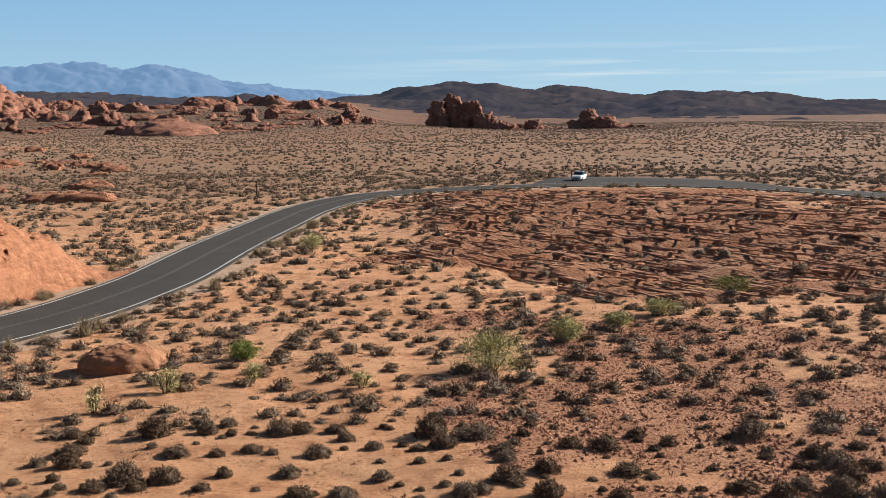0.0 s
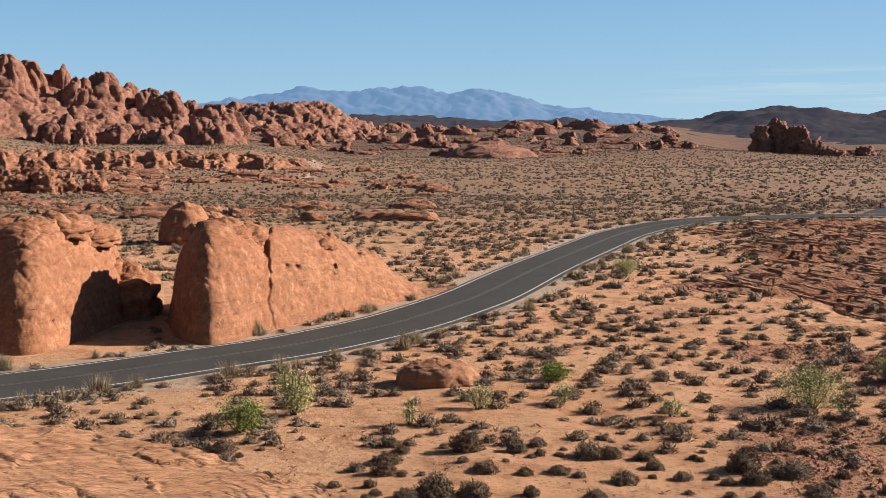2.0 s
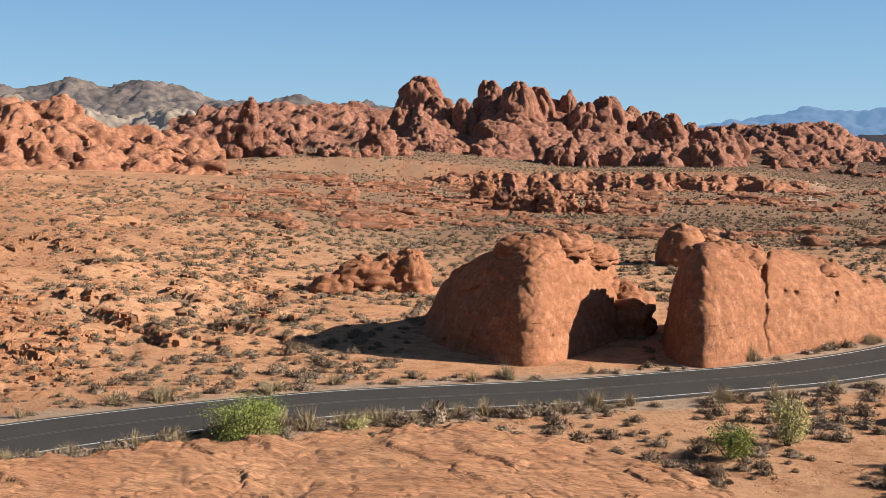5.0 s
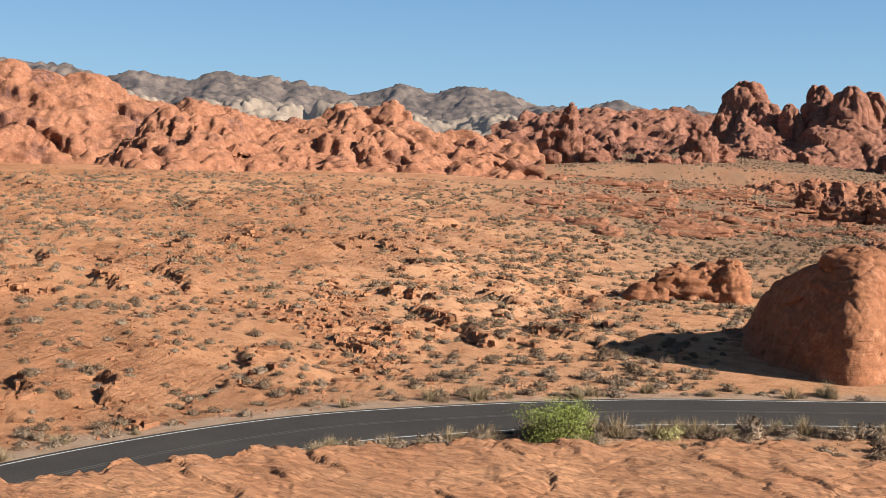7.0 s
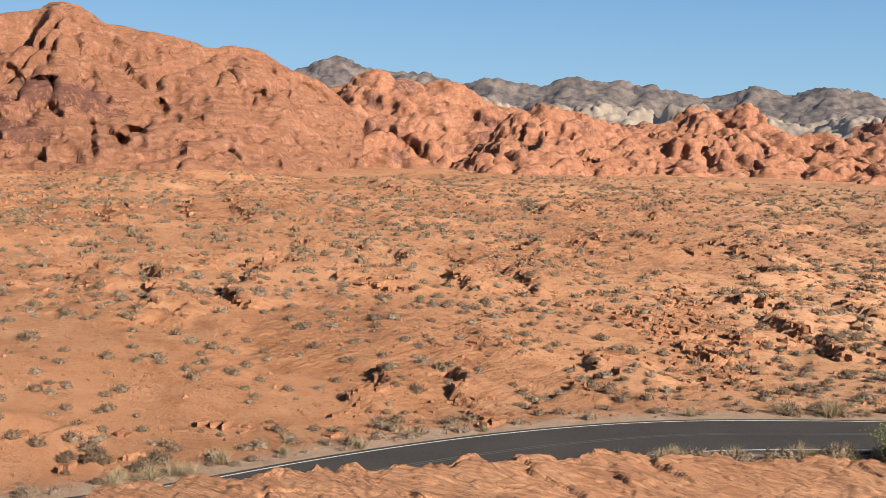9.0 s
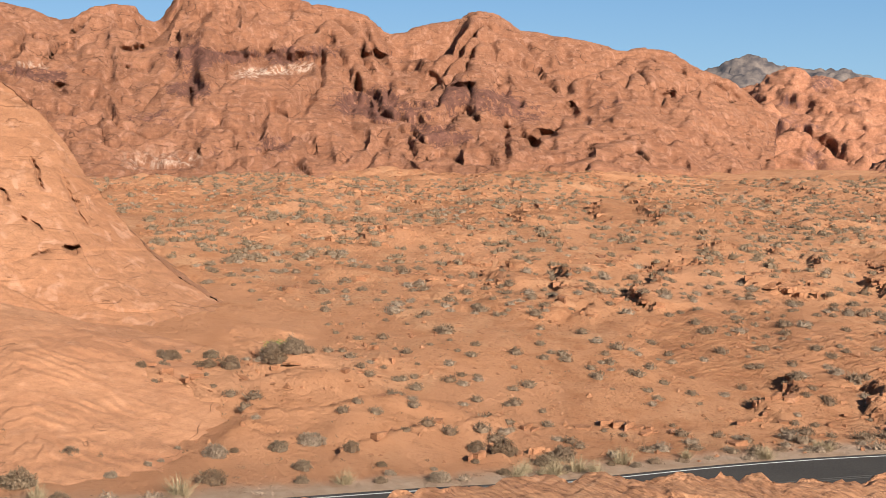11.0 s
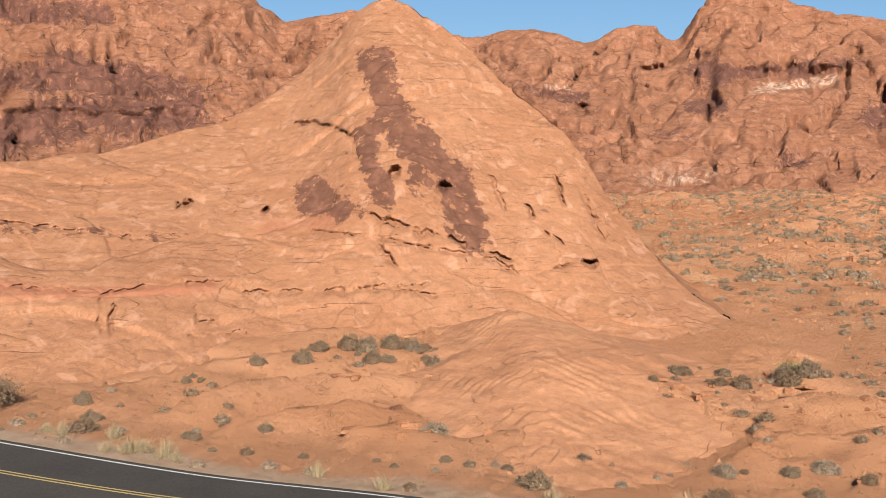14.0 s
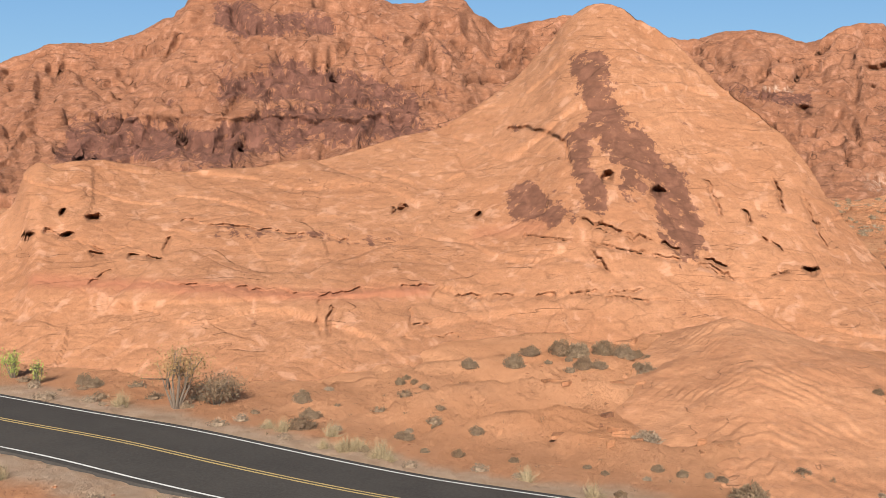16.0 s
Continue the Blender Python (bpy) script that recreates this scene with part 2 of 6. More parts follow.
class Mat:
    """Short hand for node materials in world metres."""
    def __init__(self, name, rough=0.9, spec=0.2):
        self.m, self.n, self.l, self.b = nodes_of(name)
        self.b.inputs["Roughness"].default_value = rough
        self.b.inputs["Specular IOR Level"].default_value = spec
        self.pos = self.n.new("ShaderNodeNewGeometry").outputs["Position"]

    def scaled(self, sx, sy, sz, turn=(0, 0, 0)):
        k = self.n.new("ShaderNodeMapping")
        k.inputs["Scale"].default_value = (sx, sy, sz)
        k.inputs["Rotation"].default_value = [radians(a) for a in turn]
        self.l.new(self.pos, k.inputs["Vector"])
        return k.outputs[0]

    def coursed(self, course, along, across, up=1.0):
        """Coordinates stretched along a course (degrees from +x): features lie in streaks that way."""
        a, k = self.n.new("ShaderNodeMapping"), self.n.new("ShaderNodeMapping")
        a.inputs["Rotation"].default_value = (0, 0, radians(-course))
        k.inputs["Scale"].default_value = (along, across, up)
        self.l.new(self.pos, a.inputs["Vector"])
        self.l.new(a.outputs[0], k.inputs["Vector"])
        return k.outputs[0]

    def bent(self, amount, scale):
        """The position, pushed about by noise."""
        k, a = self.n.new("ShaderNodeTexNoise"), self.n.new("ShaderNodeVectorMath")
        k.inputs["Scale"].default_value, k.inputs["Detail"].default_value = scale, 4
        a.operation = "MULTIPLY_ADD"
        a.inputs[1].default_value = (amount * 2, amount * 2, amount * 2)
        self.l.new(k.outputs["Color"], a.inputs[0])
        self.l.new(self.pos, k.inputs["Vector"])
        self.l.new(self.pos, a.inputs[2])
        return a.outputs[0]

    def noise(self, scale=1.0, detail=4.0, rough=0.55, vec=None, twist=0.0):
        k = self.n.new("ShaderNodeTexNoise")
        k.inputs["Scale"].default_value, k.inputs["Detail"].default_value = scale, detail
        k.inputs["Roughness"].default_value, k.inputs["Distortion"].default_value = rough, twist
        self.l.new(vec or self.pos, k.inputs["Vector"])
        return k.outputs["Fac"]

    def cell(self, scale=1.0, vec=None, feature="F1"):
        k = self.n.new("ShaderNodeTexVoronoi")
        k.feature = feature
        k.inputs["Scale"].default_value = scale
        self.l.new(vec or self.pos, k.inputs["Vector"])
        return k.outputs["Distance"]

    def attr(self, name):
        k = self.n.new("ShaderNodeAttribute")
        k.attribute_name = name
        return k.outputs["Fac"]

    def ramp(self, fac, *stops):
        k = self.n.new("ShaderNodeValToRGB")
        while len(k.color_ramp.elements) < len(stops):
            k.color_ramp.elements.new(0.5)
        for e, (p, c) in zip(k.color_ramp.elements, stops):
            e.position, e.color = p, (*c, 1) if len(np.shape(c)) else (c, c, c, 1)
        self.l.new(fac, k.inputs[0])
        return k.outputs[0]

    def mix(self, fac, a, b, how="MIX"):
        k = self.n.new("ShaderNodeMix")
        k.data_type, k.blend_type = "RGBA", how
        for sock, v in ((k.inputs[0], fac), (k.inputs[6], a), (k.inputs[7], b)):
            if isinstance(v, (int, float)):
                sock.default_value = v if sock.type == "VALUE" else (v, v, v, 1)
            elif isinstance(v, tuple):
                sock.default_value = (*v, 1)
            else:
                self.l.new(v, sock)
        return k.outputs[2]

    def calc(self, op, a, b=0.0):
        k = self.n.new("ShaderNodeMath")
        k.operation = op
        for sock, v in zip(k.inputs, (a, b)):
            if isinstance(v, (int, float)):
                sock.default_value = v
            else:
                self.l.new(v, sock)
        return k.outputs[0]

    def rand(self):
        return self.n.new("ShaderNodeObjectInfo").outputs["Random"]

    def island(self):
        return self.n.new("ShaderNodeNewGeometry").outputs["Random Per Island"]

    def colour(self, c):
        if isinstance(c, tuple):
            self.b.inputs["Base Color"].default_value = (*c, 1)
        else:
            self.l.new(self.mix(1.0, c, (ALBEDO, ALBEDO, ALBEDO), "MULTIPLY"), self.b.inputs["Base Color"])
        return self

    def bump(self, height, distance, strength=1.0):
        k = self.n.new("ShaderNodeBump")
        k.inputs["Distance"].default_value, k.inputs["Strength"].default_value = distance, strength
        self.l.new(height, k.inputs["Height"])
        before = self.b.inputs["Normal"].links
        if before:
            self.l.new(before[0].from_socket, k.inputs["Normal"])
        self.l.new(k.outputs[0], self.b.inputs["Normal"])
        return self


def sandstone(name, light, dark, stain, stain_at=0.6, grain=1.0, bands=0.5, tilt=(6, 4, 0), depth=0.25, marked=False, seams=0.8, mottle=1.0):
    """Red cross-bedded sandstone with weathered varnish."""
    k = Mat(name, 0.92, 0.15)
    base = k.mix(k.ramp(k.noise(0.06 * grain, 6, 0.65), (0.38, 0.0), (0.62, 1.0)), light, dark)
    layer = k.noise(1.0, 6, 0.7, k.scaled(0.06 * grain, 0.06 * grain, 1.3 * grain, tilt), 0.8)
    base = k.mix(k.calc("MULTIPLY", k.ramp(layer, (0.46, 0.0), (0.60, 1.0)), bands), base, tuple(0.62 * c for c in dark))
    base = k.mix(k.ramp(k.noise(0.8 * grain, 9, 0.78), (0.36, 0.75 * mottle), (0.56, 0.0)), base, tuple(0.52 * c for c in dark))
    line = k.calc("FRACT", k.calc("MULTIPLY", layer, 9.0))
    line = k.calc("MULTIPLY", k.ramp(line, (0.0, 1.0), (0.22, 0.0)), k.ramp(k.noise(0.35 * grain, 6, 0.7), (0.42, 0.0), (0.58, 0.8)))
    base = k.mix(k.calc("MULTIPLY", line, 0.6 * bands), base, tuple(0.42 * c for c in dark))
    pale = k.ramp(k.noise(0.5 * grain, 8, 0.75), (0.53, 0.0), (0.66, 0.75 * mottle))
    base = k.mix(pale, base, tuple(min(1, 1.15 * c + 0.05) for c in light))
    base = k.mix(k.ramp(k.noise(6.0 * grain, 6, 0.75), (0.34, 0.5), (0.48, 0.0)), base, tuple(0.45 * c for c in dark))
    wide = 0.14 if marked else 0.42
    squat = k.n.new("ShaderNodeMapping")
    squat.inputs["Scale"].default_value = (1.0, 1.0, 2.4)
    k.l.new(k.bent(0.9, 0.35 * grain), squat.inputs["Vector"])
    seam = k.ramp(k.cell(wide * grain, squat.outputs[0], "DISTANCE_TO_EDGE"), (0.0, 1.0), (0.028 if marked else 0.035, 0.0))
    seam = k.calc("MULTIPLY", seam, k.ramp(k.noise(0.22 * grain, 4, 0.6), (0.47, 0.0), (0.58, seams)))
    base = k.mix(seam, base, tuple(0.25 * c for c in dark))
    # long partings between the beds
    bedding = k.noise(1.0, 4, 0.55, k.scaled(0.022 * grain, 0.022 * grain, 0.17 * grain, tilt), 0.5)
    parting = k.ramp(k.calc("FRACT", k.calc("MULTIPLY", bedding, 11.0)), (0.0, 1.0), (0.035, 0.0))
    parting = k.calc("MULTIPLY", parting, k.ramp(k.noise(0.16 * grain, 5, 0.6), (0.46, 0.0), (0.56, 0.9)))
    base = k.mix(parting, base, tuple(0.38 * c for c in dark))
    streak = k.noise(1.0, 7, 0.75, k.scaled(0.9 * grain, 0.9 * grain, 0.10 * grain), 0.4)
    if marked:
        # drip streaks run down the faces, varnish lies in blotches with crisp edges
        drip = k.noise(1.0, 5, 0.6, k.scaled(0.55 * grain, 0.55 * grain, 0.035 * grain), 0.6)
        base = k.mix(k.ramp(drip, (0.56, 0.0), (0.66, 0.55)), base, tuple(min(1, 1.1 * c + 0.06) for c in light))
        blot = k.calc("ADD", k.calc("MULTIPLY", streak, 0.75), k.calc("MULTIPLY", k.noise(0.55 * grain, 9, 0.72), 0.75))
        level = k.calc("ADD", k.calc("MULTIPLY", k.attr("varnish"), 0.55), k.calc("MULTIPLY", k.calc("SUBTRACT", blot, 0.75), 2.6))
        where = k.calc("MULTIPLY", k.ramp(level, (0.26, 0.0), (0.34, 0.88)), k.ramp(k.attr("varnish"), (0.04, 0.0), (0.2, 1.0)))
        base = k.mix(where, base, k.mix(k.ramp(drip, (0.4, 0.0), (0.6, 0.7)), stain, tuple(1.9 * c for c in stain)))
        base = k.mix(k.calc("MULTIPLY", k.attr("salt"), k.ramp(k.noise(1.0, 5, 0.7, k.scaled(0.9, 0.9, 0.05)), (0.46, 0.0), (0.62, 0.85))), base, (0.66, 0.46, 0.34))
        base = k.mix(k.calc("MULTIPLY", k.attr("rose"), 0.75), base, (0.33, 0.125, 0.07))
    else:
        patch = k.ramp(k.noise(0.05 * grain, 4, 0.6), (stain_at - 0.05, 0.0), (stain_at + 0.04, 1.0))
        base = k.mix(k.calc("MULTIPLY", patch, k.ramp(streak, (0.42, 0.0), (0.53, 0.95))), base, stain)
    k.colour(base)
    k.bump(k.noise(0.7 * grain, 10, 0.75), depth * 2.2 / grain, 1.0)
    k.bump(layer, depth * 1.0 / grain, 0.8)
    k.bump(seam, -depth * 0.5 / grain, 0.8)
    k.bump(line, -depth * 0.4 * bands / grain, 0.8)
    k.bump(parting, -depth * 0.9 / grain, 0.9)
    return k.m


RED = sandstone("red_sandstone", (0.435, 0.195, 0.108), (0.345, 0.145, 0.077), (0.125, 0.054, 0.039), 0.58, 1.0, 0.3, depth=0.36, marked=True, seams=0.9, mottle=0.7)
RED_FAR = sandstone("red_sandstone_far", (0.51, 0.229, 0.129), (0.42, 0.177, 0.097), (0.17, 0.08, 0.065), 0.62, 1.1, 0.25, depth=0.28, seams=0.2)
ORANGE = sandstone("orange_slickrock", (0.415, 0.197, 0.103), (0.36, 0.16, 0.08), (0.105, 0.045, 0.029), 0.66, 1.6, 0.16, (8, -6, 0), 0.09, True, 0.35, 0.5)
# the peak's slickrock made lighter, so the spur renders as bright as the ground
SPUR = sandstone("slickrock_brightened", (0.56, 0.272, 0.142), (0.47, 0.212, 0.107), (0.2, 0.09, 0.06), 0.7, 2.2, 0.35, (24, -18, 0), 0.09, seams=0.3, mottle=0.5)
DOME = sandstone("dome_sandstone", (0.455, 0.198, 0.100), (0.375, 0.152, 0.074), (0.20, 0.082, 0.053), 0.66, 2.4, 0.3, (10, 5, 0), 0.14, seams=0.15)
SPIRE = sandstone("spire_sandstone", (0.45, 0.205, 0.132), (0.36, 0.155, 0.098), (0.15, 0.07, 0.055), 0.62, 0.8, 0.25, depth=0.35, seams=0.3)


def bench_stone(name="bench_slickrock", tone=0.93):
    """Slickrock seen from above: thin curving beds that end in small broken scarps, and cross joints."""
    k = Mat(name, 0.92, 0.15)

    def shade(*c):
        return tuple(tone * v for v in c)
    base = k.mix(k.ramp(k.noise(0.22, 7, 0.7), (0.38, 0.0), (0.62, 1.0)), shade(0.66, 0.335, 0.172), shade(0.57, 0.262, 0.13))
    base = k.mix(k.ramp(k.noise(1.6, 8, 0.75), (0.54, 0.0), (0.66, 0.45)), base, shade(0.74, 0.42, 0.245))
    bed = k.noise(1.0, 5, 0.6, k.coursed(28, 0.09, 0.42, 0.3), 1.6)
    thin = k.noise(1.0, 6, 0.65, k.coursed(40, 0.22, 1.5, 0.4), 0.9)
    scarp = k.calc("FRACT", k.calc("MULTIPLY", bed, 12.0))
    edge = k.calc("MULTIPLY", k.ramp(scarp, (0.0, 1.0), (0.16, 0.0)), k.ramp(k.noise(0.8, 6, 0.7), (0.42, 0.0), (0.54, 1.0)))
    fine = k.calc("FRACT", k.calc("MULTIPLY", thin, 11.0))
    hair = k.calc("MULTIPLY", k.ramp(fine, (0.0, 1.0), (0.2, 0.0)), k.ramp(k.noise(1.3, 5, 0.7), (0.42, 0.0), (0.54, 0.95)))
    joint = k.calc("MULTIPLY", k.ramp(k.cell(0.55, k.coursed(28, 0.55, 1.3, 0.1), "DISTANCE_TO_EDGE"), (0.0, 1.0), (0.03, 0.0)), k.ramp(k.noise(0.35, 5, 0.65), (0.56, 0.0), (0.66, 0.8)))
    base = k.mix(edge, base, (0.22, 0.09, 0.05))
    base = k.mix(hair, base, (0.30, 0.12, 0.06))
    base = k.mix(joint, base, (0.16, 0.065, 0.035))
    base = k.mix(k.ramp(k.noise(5, 7, 0.8), (0.34, 0.6), (0.46, 0.0)), base, (0.33, 0.14, 0.07))
    k.colour(base)
    k.bump(scarp, 0.07, 1.0)
    k.bump(fine, 0.05, 0.9)
    k.bump(joint, -0.10, 1.0)
    k.bump(k.noise(2.2, 9, 0.72), 0.05, 0.9)
    return k.m


BENCH = bench_stone()


def ground_material():
    k = Mat("desert_ground", 0.95, 0.1)
    west = k.attr("west")
    rock, gravel, shoulder, plain, bed = k.attr("rock"), k.attr("gravel"), k.attr("shoulder"), k.attr("plain"), k.attr("bedrock")
    sand = k.mix(k.ramp(k.noise(0.05, 5, 0.6), (0.35, 0.0), (0.65, 1.0)), (0.77, 0.385, 0.195), (0.76, 0.42, 0.235))
    sand = k.mix(west, sand, (0.57, 0.272, 0.137))
    sand = k.mix(k.ramp(k.noise(0.45, 8, 0.75), (0.48, 0.0), (0.60, 0.7)), sand, (0.43, 0.18, 0.082))
    sand = k.mix(k.ramp(k.noise(0.14, 7, 0.72), (0.52, 0.0), (0.66, 0.7)), sand, (0.67, 0.375, 0.205))
    sand = k.mix(k.ramp(k.noise(4.0, 6, 0.8), (0.36, 0.7), (0.44, 0.0)), sand, (0.30, 0.13, 0.065))
    stone = k.ramp(k.cell(2.6), (0.0, 1.0), (0.36, 0.0))
    stone = k.calc("MULTIPLY", stone, k.ramp(k.noise(0.5, 4, 0.6), (0.42, 0.0), (0.56, 1.0)))
    sand = k.mix(k.calc("MULTIPLY", stone, 0.8), sand, (0.27, 0.11, 0.058))
    slick = k.mix(k.ramp(k.noise(0.07, 5, 0.6), (0.35, 0.0), (0.65, 1.0)), (0.56, 0.285, 0.165), (0.46, 0.195, 0.10))
    lay = k.noise(1.0, 5, 0.65, k.coursed(-58, 0.10, 1.1, 0.8), 0.8)
    slick = k.mix(k.ramp(lay, (0.42, 0.0), (0.62, 0.55)), slick, (0.33, 0.13, 0.065))
    seam = k.calc("FRACT", k.calc("MULTIPLY", lay, 13.0))
    seam = k.calc("MULTIPLY", k.ramp(seam, (0.0, 1.0), (0.26, 0.0)), k.ramp(k.noise(0.5, 6, 0.7), (0.38, 0.0), (0.5, 0.9)))
    slick = k.mix(seam, slick, (0.19, 0.08, 0.052))
    slick = k.mix(k.ramp(k.noise(0.3, 4, 0.6), (0.55, 0.0), (0.7, 0.6)), slick, (0.60, 0.36, 0.22))
    grit = k.mix(k.ramp(k.noise(0.3, 6, 0.7), (0.4, 0.0), (0.6, 1.0)), (0.60, 0.30, 0.165), (0.48, 0.215, 0.118))
    grit = k.mix(k.ramp(k.cell(6.0), (0.20, 0.85), (0.42, 0.0)), grit, (0.20, 0.085, 0.05))
    grey = k.mix(k.ramp(k.noise(0.9, 5, 0.7), (0.35, 0.0), (0.65, 1.0)), (0.60, 0.425, 0.30), (0.48, 0.31, 0.20))
    far = k.mix(k.ramp(k.noise(0.012, 5, 0.6), (0.4, 0.0), (0.62, 1.0)), (0.32, 0.19, 0.118), (0.325, 0.165, 0.092))
    far = k.mix(k.ramp(k.noise(0.35, 5, 0.75), (0.44, 0.0), (0.6, 0.7)), far, (0.26, 0.17, 0.105))
    far = k.mix(k.attr("distant"), far, k.mix(k.ramp(k.noise(0.03, 6, 0.7), (0.42, 0.0), (0.58, 1.0)), (0.13, 0.085, 0.058), (0.21, 0.10, 0.066)))
    far = k.mix(k.attr("trail"), far, (0.74, 0.54, 0.39))
    smooth_rock = k.mix(k.ramp(k.noise(0.12, 7, 0.7), (0.38, 0.0), (0.62, 1.0)), (0.66, 0.325, 0.172), (0.57, 0.262, 0.13))
    thin = k.noise(1.0, 6, 0.7, k.coursed(75, 0.10, 0.5, 0.5), 1.5)
    crease = k.ramp(k.calc("FRACT", k.calc("MULTIPLY", thin, 9.0)), (0.0, 0.8), (0.10, 0.0))
    crease = k.calc("MULTIPLY", crease, k.ramp(k.noise(0.4, 6, 0.75), (0.42, 0.0), (0.55, 1.0)))
    smooth_rock = k.mix(crease, smooth_rock, (0.25, 0.10, 0.05))
    sand = k.mix(bed, sand, smooth_rock)
    c = k.mix(plain, sand, far)
    slick = k.mix(k.calc("MULTIPLY", west, 0.75), slick, k.mix(k.ramp(k.noise(0.9, 8, 0.75), (0.42, 0.0), (0.58, 1.0)), (0.52, 0.225, 0.10), (0.36, 0.145, 0.065)))
    c = k.mix(rock, c, slick)
    c = k.mix(gravel, c, grit)
    c = k.mix(shoulder, c, grey)
    k.colour(c)
    k.bump(k.noise(1.1, 12, 0.75), 0.38, 1.0)
    k.bump(k.noise(6.0, 6, 0.75), 0.10, 1.0)
    k.bump(k.calc("MULTIPLY", crease, bed), -0.15, 1.0)
    k.bump(k.calc("MULTIPLY", lay, rock), 0.9, 1.0)
    k.bump(k.calc("MULTIPLY", seam, rock), -0.10, 1.0)
    return k.m


GROUND = ground_material()


def plain_material(name, c, rough=0.6, spec=0.3, metal=0.0):
    k = Mat(name, rough, spec)
    k.colour(k.mix(k.ramp(k.noise(6, 4, 0.6), (0.35, 0.0), (0.7, 0.4)), c, tuple(0.75 * v for v in c)))
    k.b.inputs["Metallic"].default_value = metal
    return k.m


def asphalt():
    k = Mat("worn_asphalt", 0.95, 0.06)
    c = k.mix(k.ramp(k.noise(0.25, 5, 0.6), (0.35, 0.0), (0.65, 1.0)), (0.050, 0.044, 0.040), (0.066, 0.058, 0.051))
    k.colour(k.mix(k.ramp(k.noise(9, 5, 0.7), (0.4, 0.0), (0.65, 0.5)), c, (0.095, 0.088, 0.08)))
    k.bump(k.noise(30, 4, 0.7), 0.01, 0.6)
    return k.m


def worn_paint(name, c):
    k = Mat(name, 0.7, 0.3)
    k.colour(k.mix(k.ramp(k.noise(4, 5, 0.7), (0.5, 0.0), (0.72, 0.6)), c, (0.10, 0.09, 0.08)))
    return k.m


ASPHALT, WHITE_LINE, YELLOW_LINE = asphalt(), worn_paint("white_road_paint", (0.72, 0.70, 0.66)), worn_paint("yellow_road_paint", (0.50, 0.36, 0.13))


def foliage(name, *tones):
    k = Mat(name, 0.9, 0.1)
    n = len(tones)
    mixer = k.calc("FRACT", k.calc("ADD", k.calc("MULTIPLY", k.island(), 0.45), k.calc("ADD", k.rand(), k.noise(0.35, 3, 0.5))))
    c = k.ramp(mixer, *[(i / (n - 1), c) for i, c in enumerate(tones)])
    # dark flecks in the colour stand in for shade between the twigs
    k.colour(k.mix(k.ramp(k.noise(9, 3, 0.6), (0.42, 0.5), (0.56, 0.0)), c, tuple(0.4 * q for q in tones[0])))
    k.bump(k.noise(14, 4, 0.7), 0.06, 1.0)
    return k.m


BRUSH = foliage("dry_brush", (0.185, 0.118, 0.073), (0.27, 0.182, 0.117), (0.325, 0.23, 0.15), (0.21, 0.145, 0.087), (0.29, 0.173, 0.10))
SAGE = foliage("grey_sage", (0.28, 0.197, 0.135), (0.39, 0.283, 0.195), (0.31, 0.222, 0.15), (0.43, 0.315, 0.217))
GREEN = foliage("green_creosote", (0.29, 0.34, 0.08), (0.39, 0.44, 0.115), (0.23, 0.27, 0.065), (0.48, 0.46, 0.15))
DIM_LINE = worn_paint("dim_road_paint", (0.085, 0.075, 0.06))
STRAW = foliage("straw_grass", (0.45, 0.34, 0.20), (0.55, 0.43, 0.27), (0.40, 0.29, 0.16))
TWIG = plain_material("grey_twig", (0.16, 0.12, 0.09), 0.9, 0.1)


# Far rock; emission in its colour stands in for haze in the air.
def distance_rock(name, lit, dim, haze_glow=(0, 0, 0), strength=0.0, scale=0.004):
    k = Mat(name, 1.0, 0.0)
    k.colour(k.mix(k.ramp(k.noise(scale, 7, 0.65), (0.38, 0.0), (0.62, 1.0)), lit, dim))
    k.b.inputs["Emission Color"].default_value = (*haze_glow, 1)
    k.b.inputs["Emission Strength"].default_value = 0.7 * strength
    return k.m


# ---- the ground ----
LAND = {}


def from_land(x, y, *names):
    """Values of the finished ground at x, y."""
    x, y = np.asarray(x, float), np.asarray(y, float)
    b, r = bearing_of(x, y), np.hypot(x, y)
    b = np.where(b < LAND["b"][0], b + 360, b)
    i = np.clip(np.searchsorted(LAND["b"], b) - 1, 0, len(LAND["b"]) - 2)
    j = np.clip(np.searchsorted(LAND["r"], r) - 1, 0, len(LAND["r"]) - 2)
    u = np.clip((b - LAND["b"][i]) / (LAND["b"][i + 1] - LAND["b"][i]), 0, 1)
    v = np.clip((r - LAND["r"][j]) / (LAND["r"][j + 1] - LAND["r"][j]), 0, 1)
    out = [(1 - u) * ((1 - v) * g[i, j] + v * g[i, j + 1]) + u * ((1 - v) * g[i + 1, j] + v * g[i + 1, j + 1]) for g in (LAND[k] for k in names)]
    return out if len(out) > 1 else out[0]


def ground_z(x, y):
    return from_land(x, y, "base")


def land_z(x, y):
    return from_land(x, y, "top")


def ground_masks(x, y):
    return from_land(x, y, "rock", "gravel")


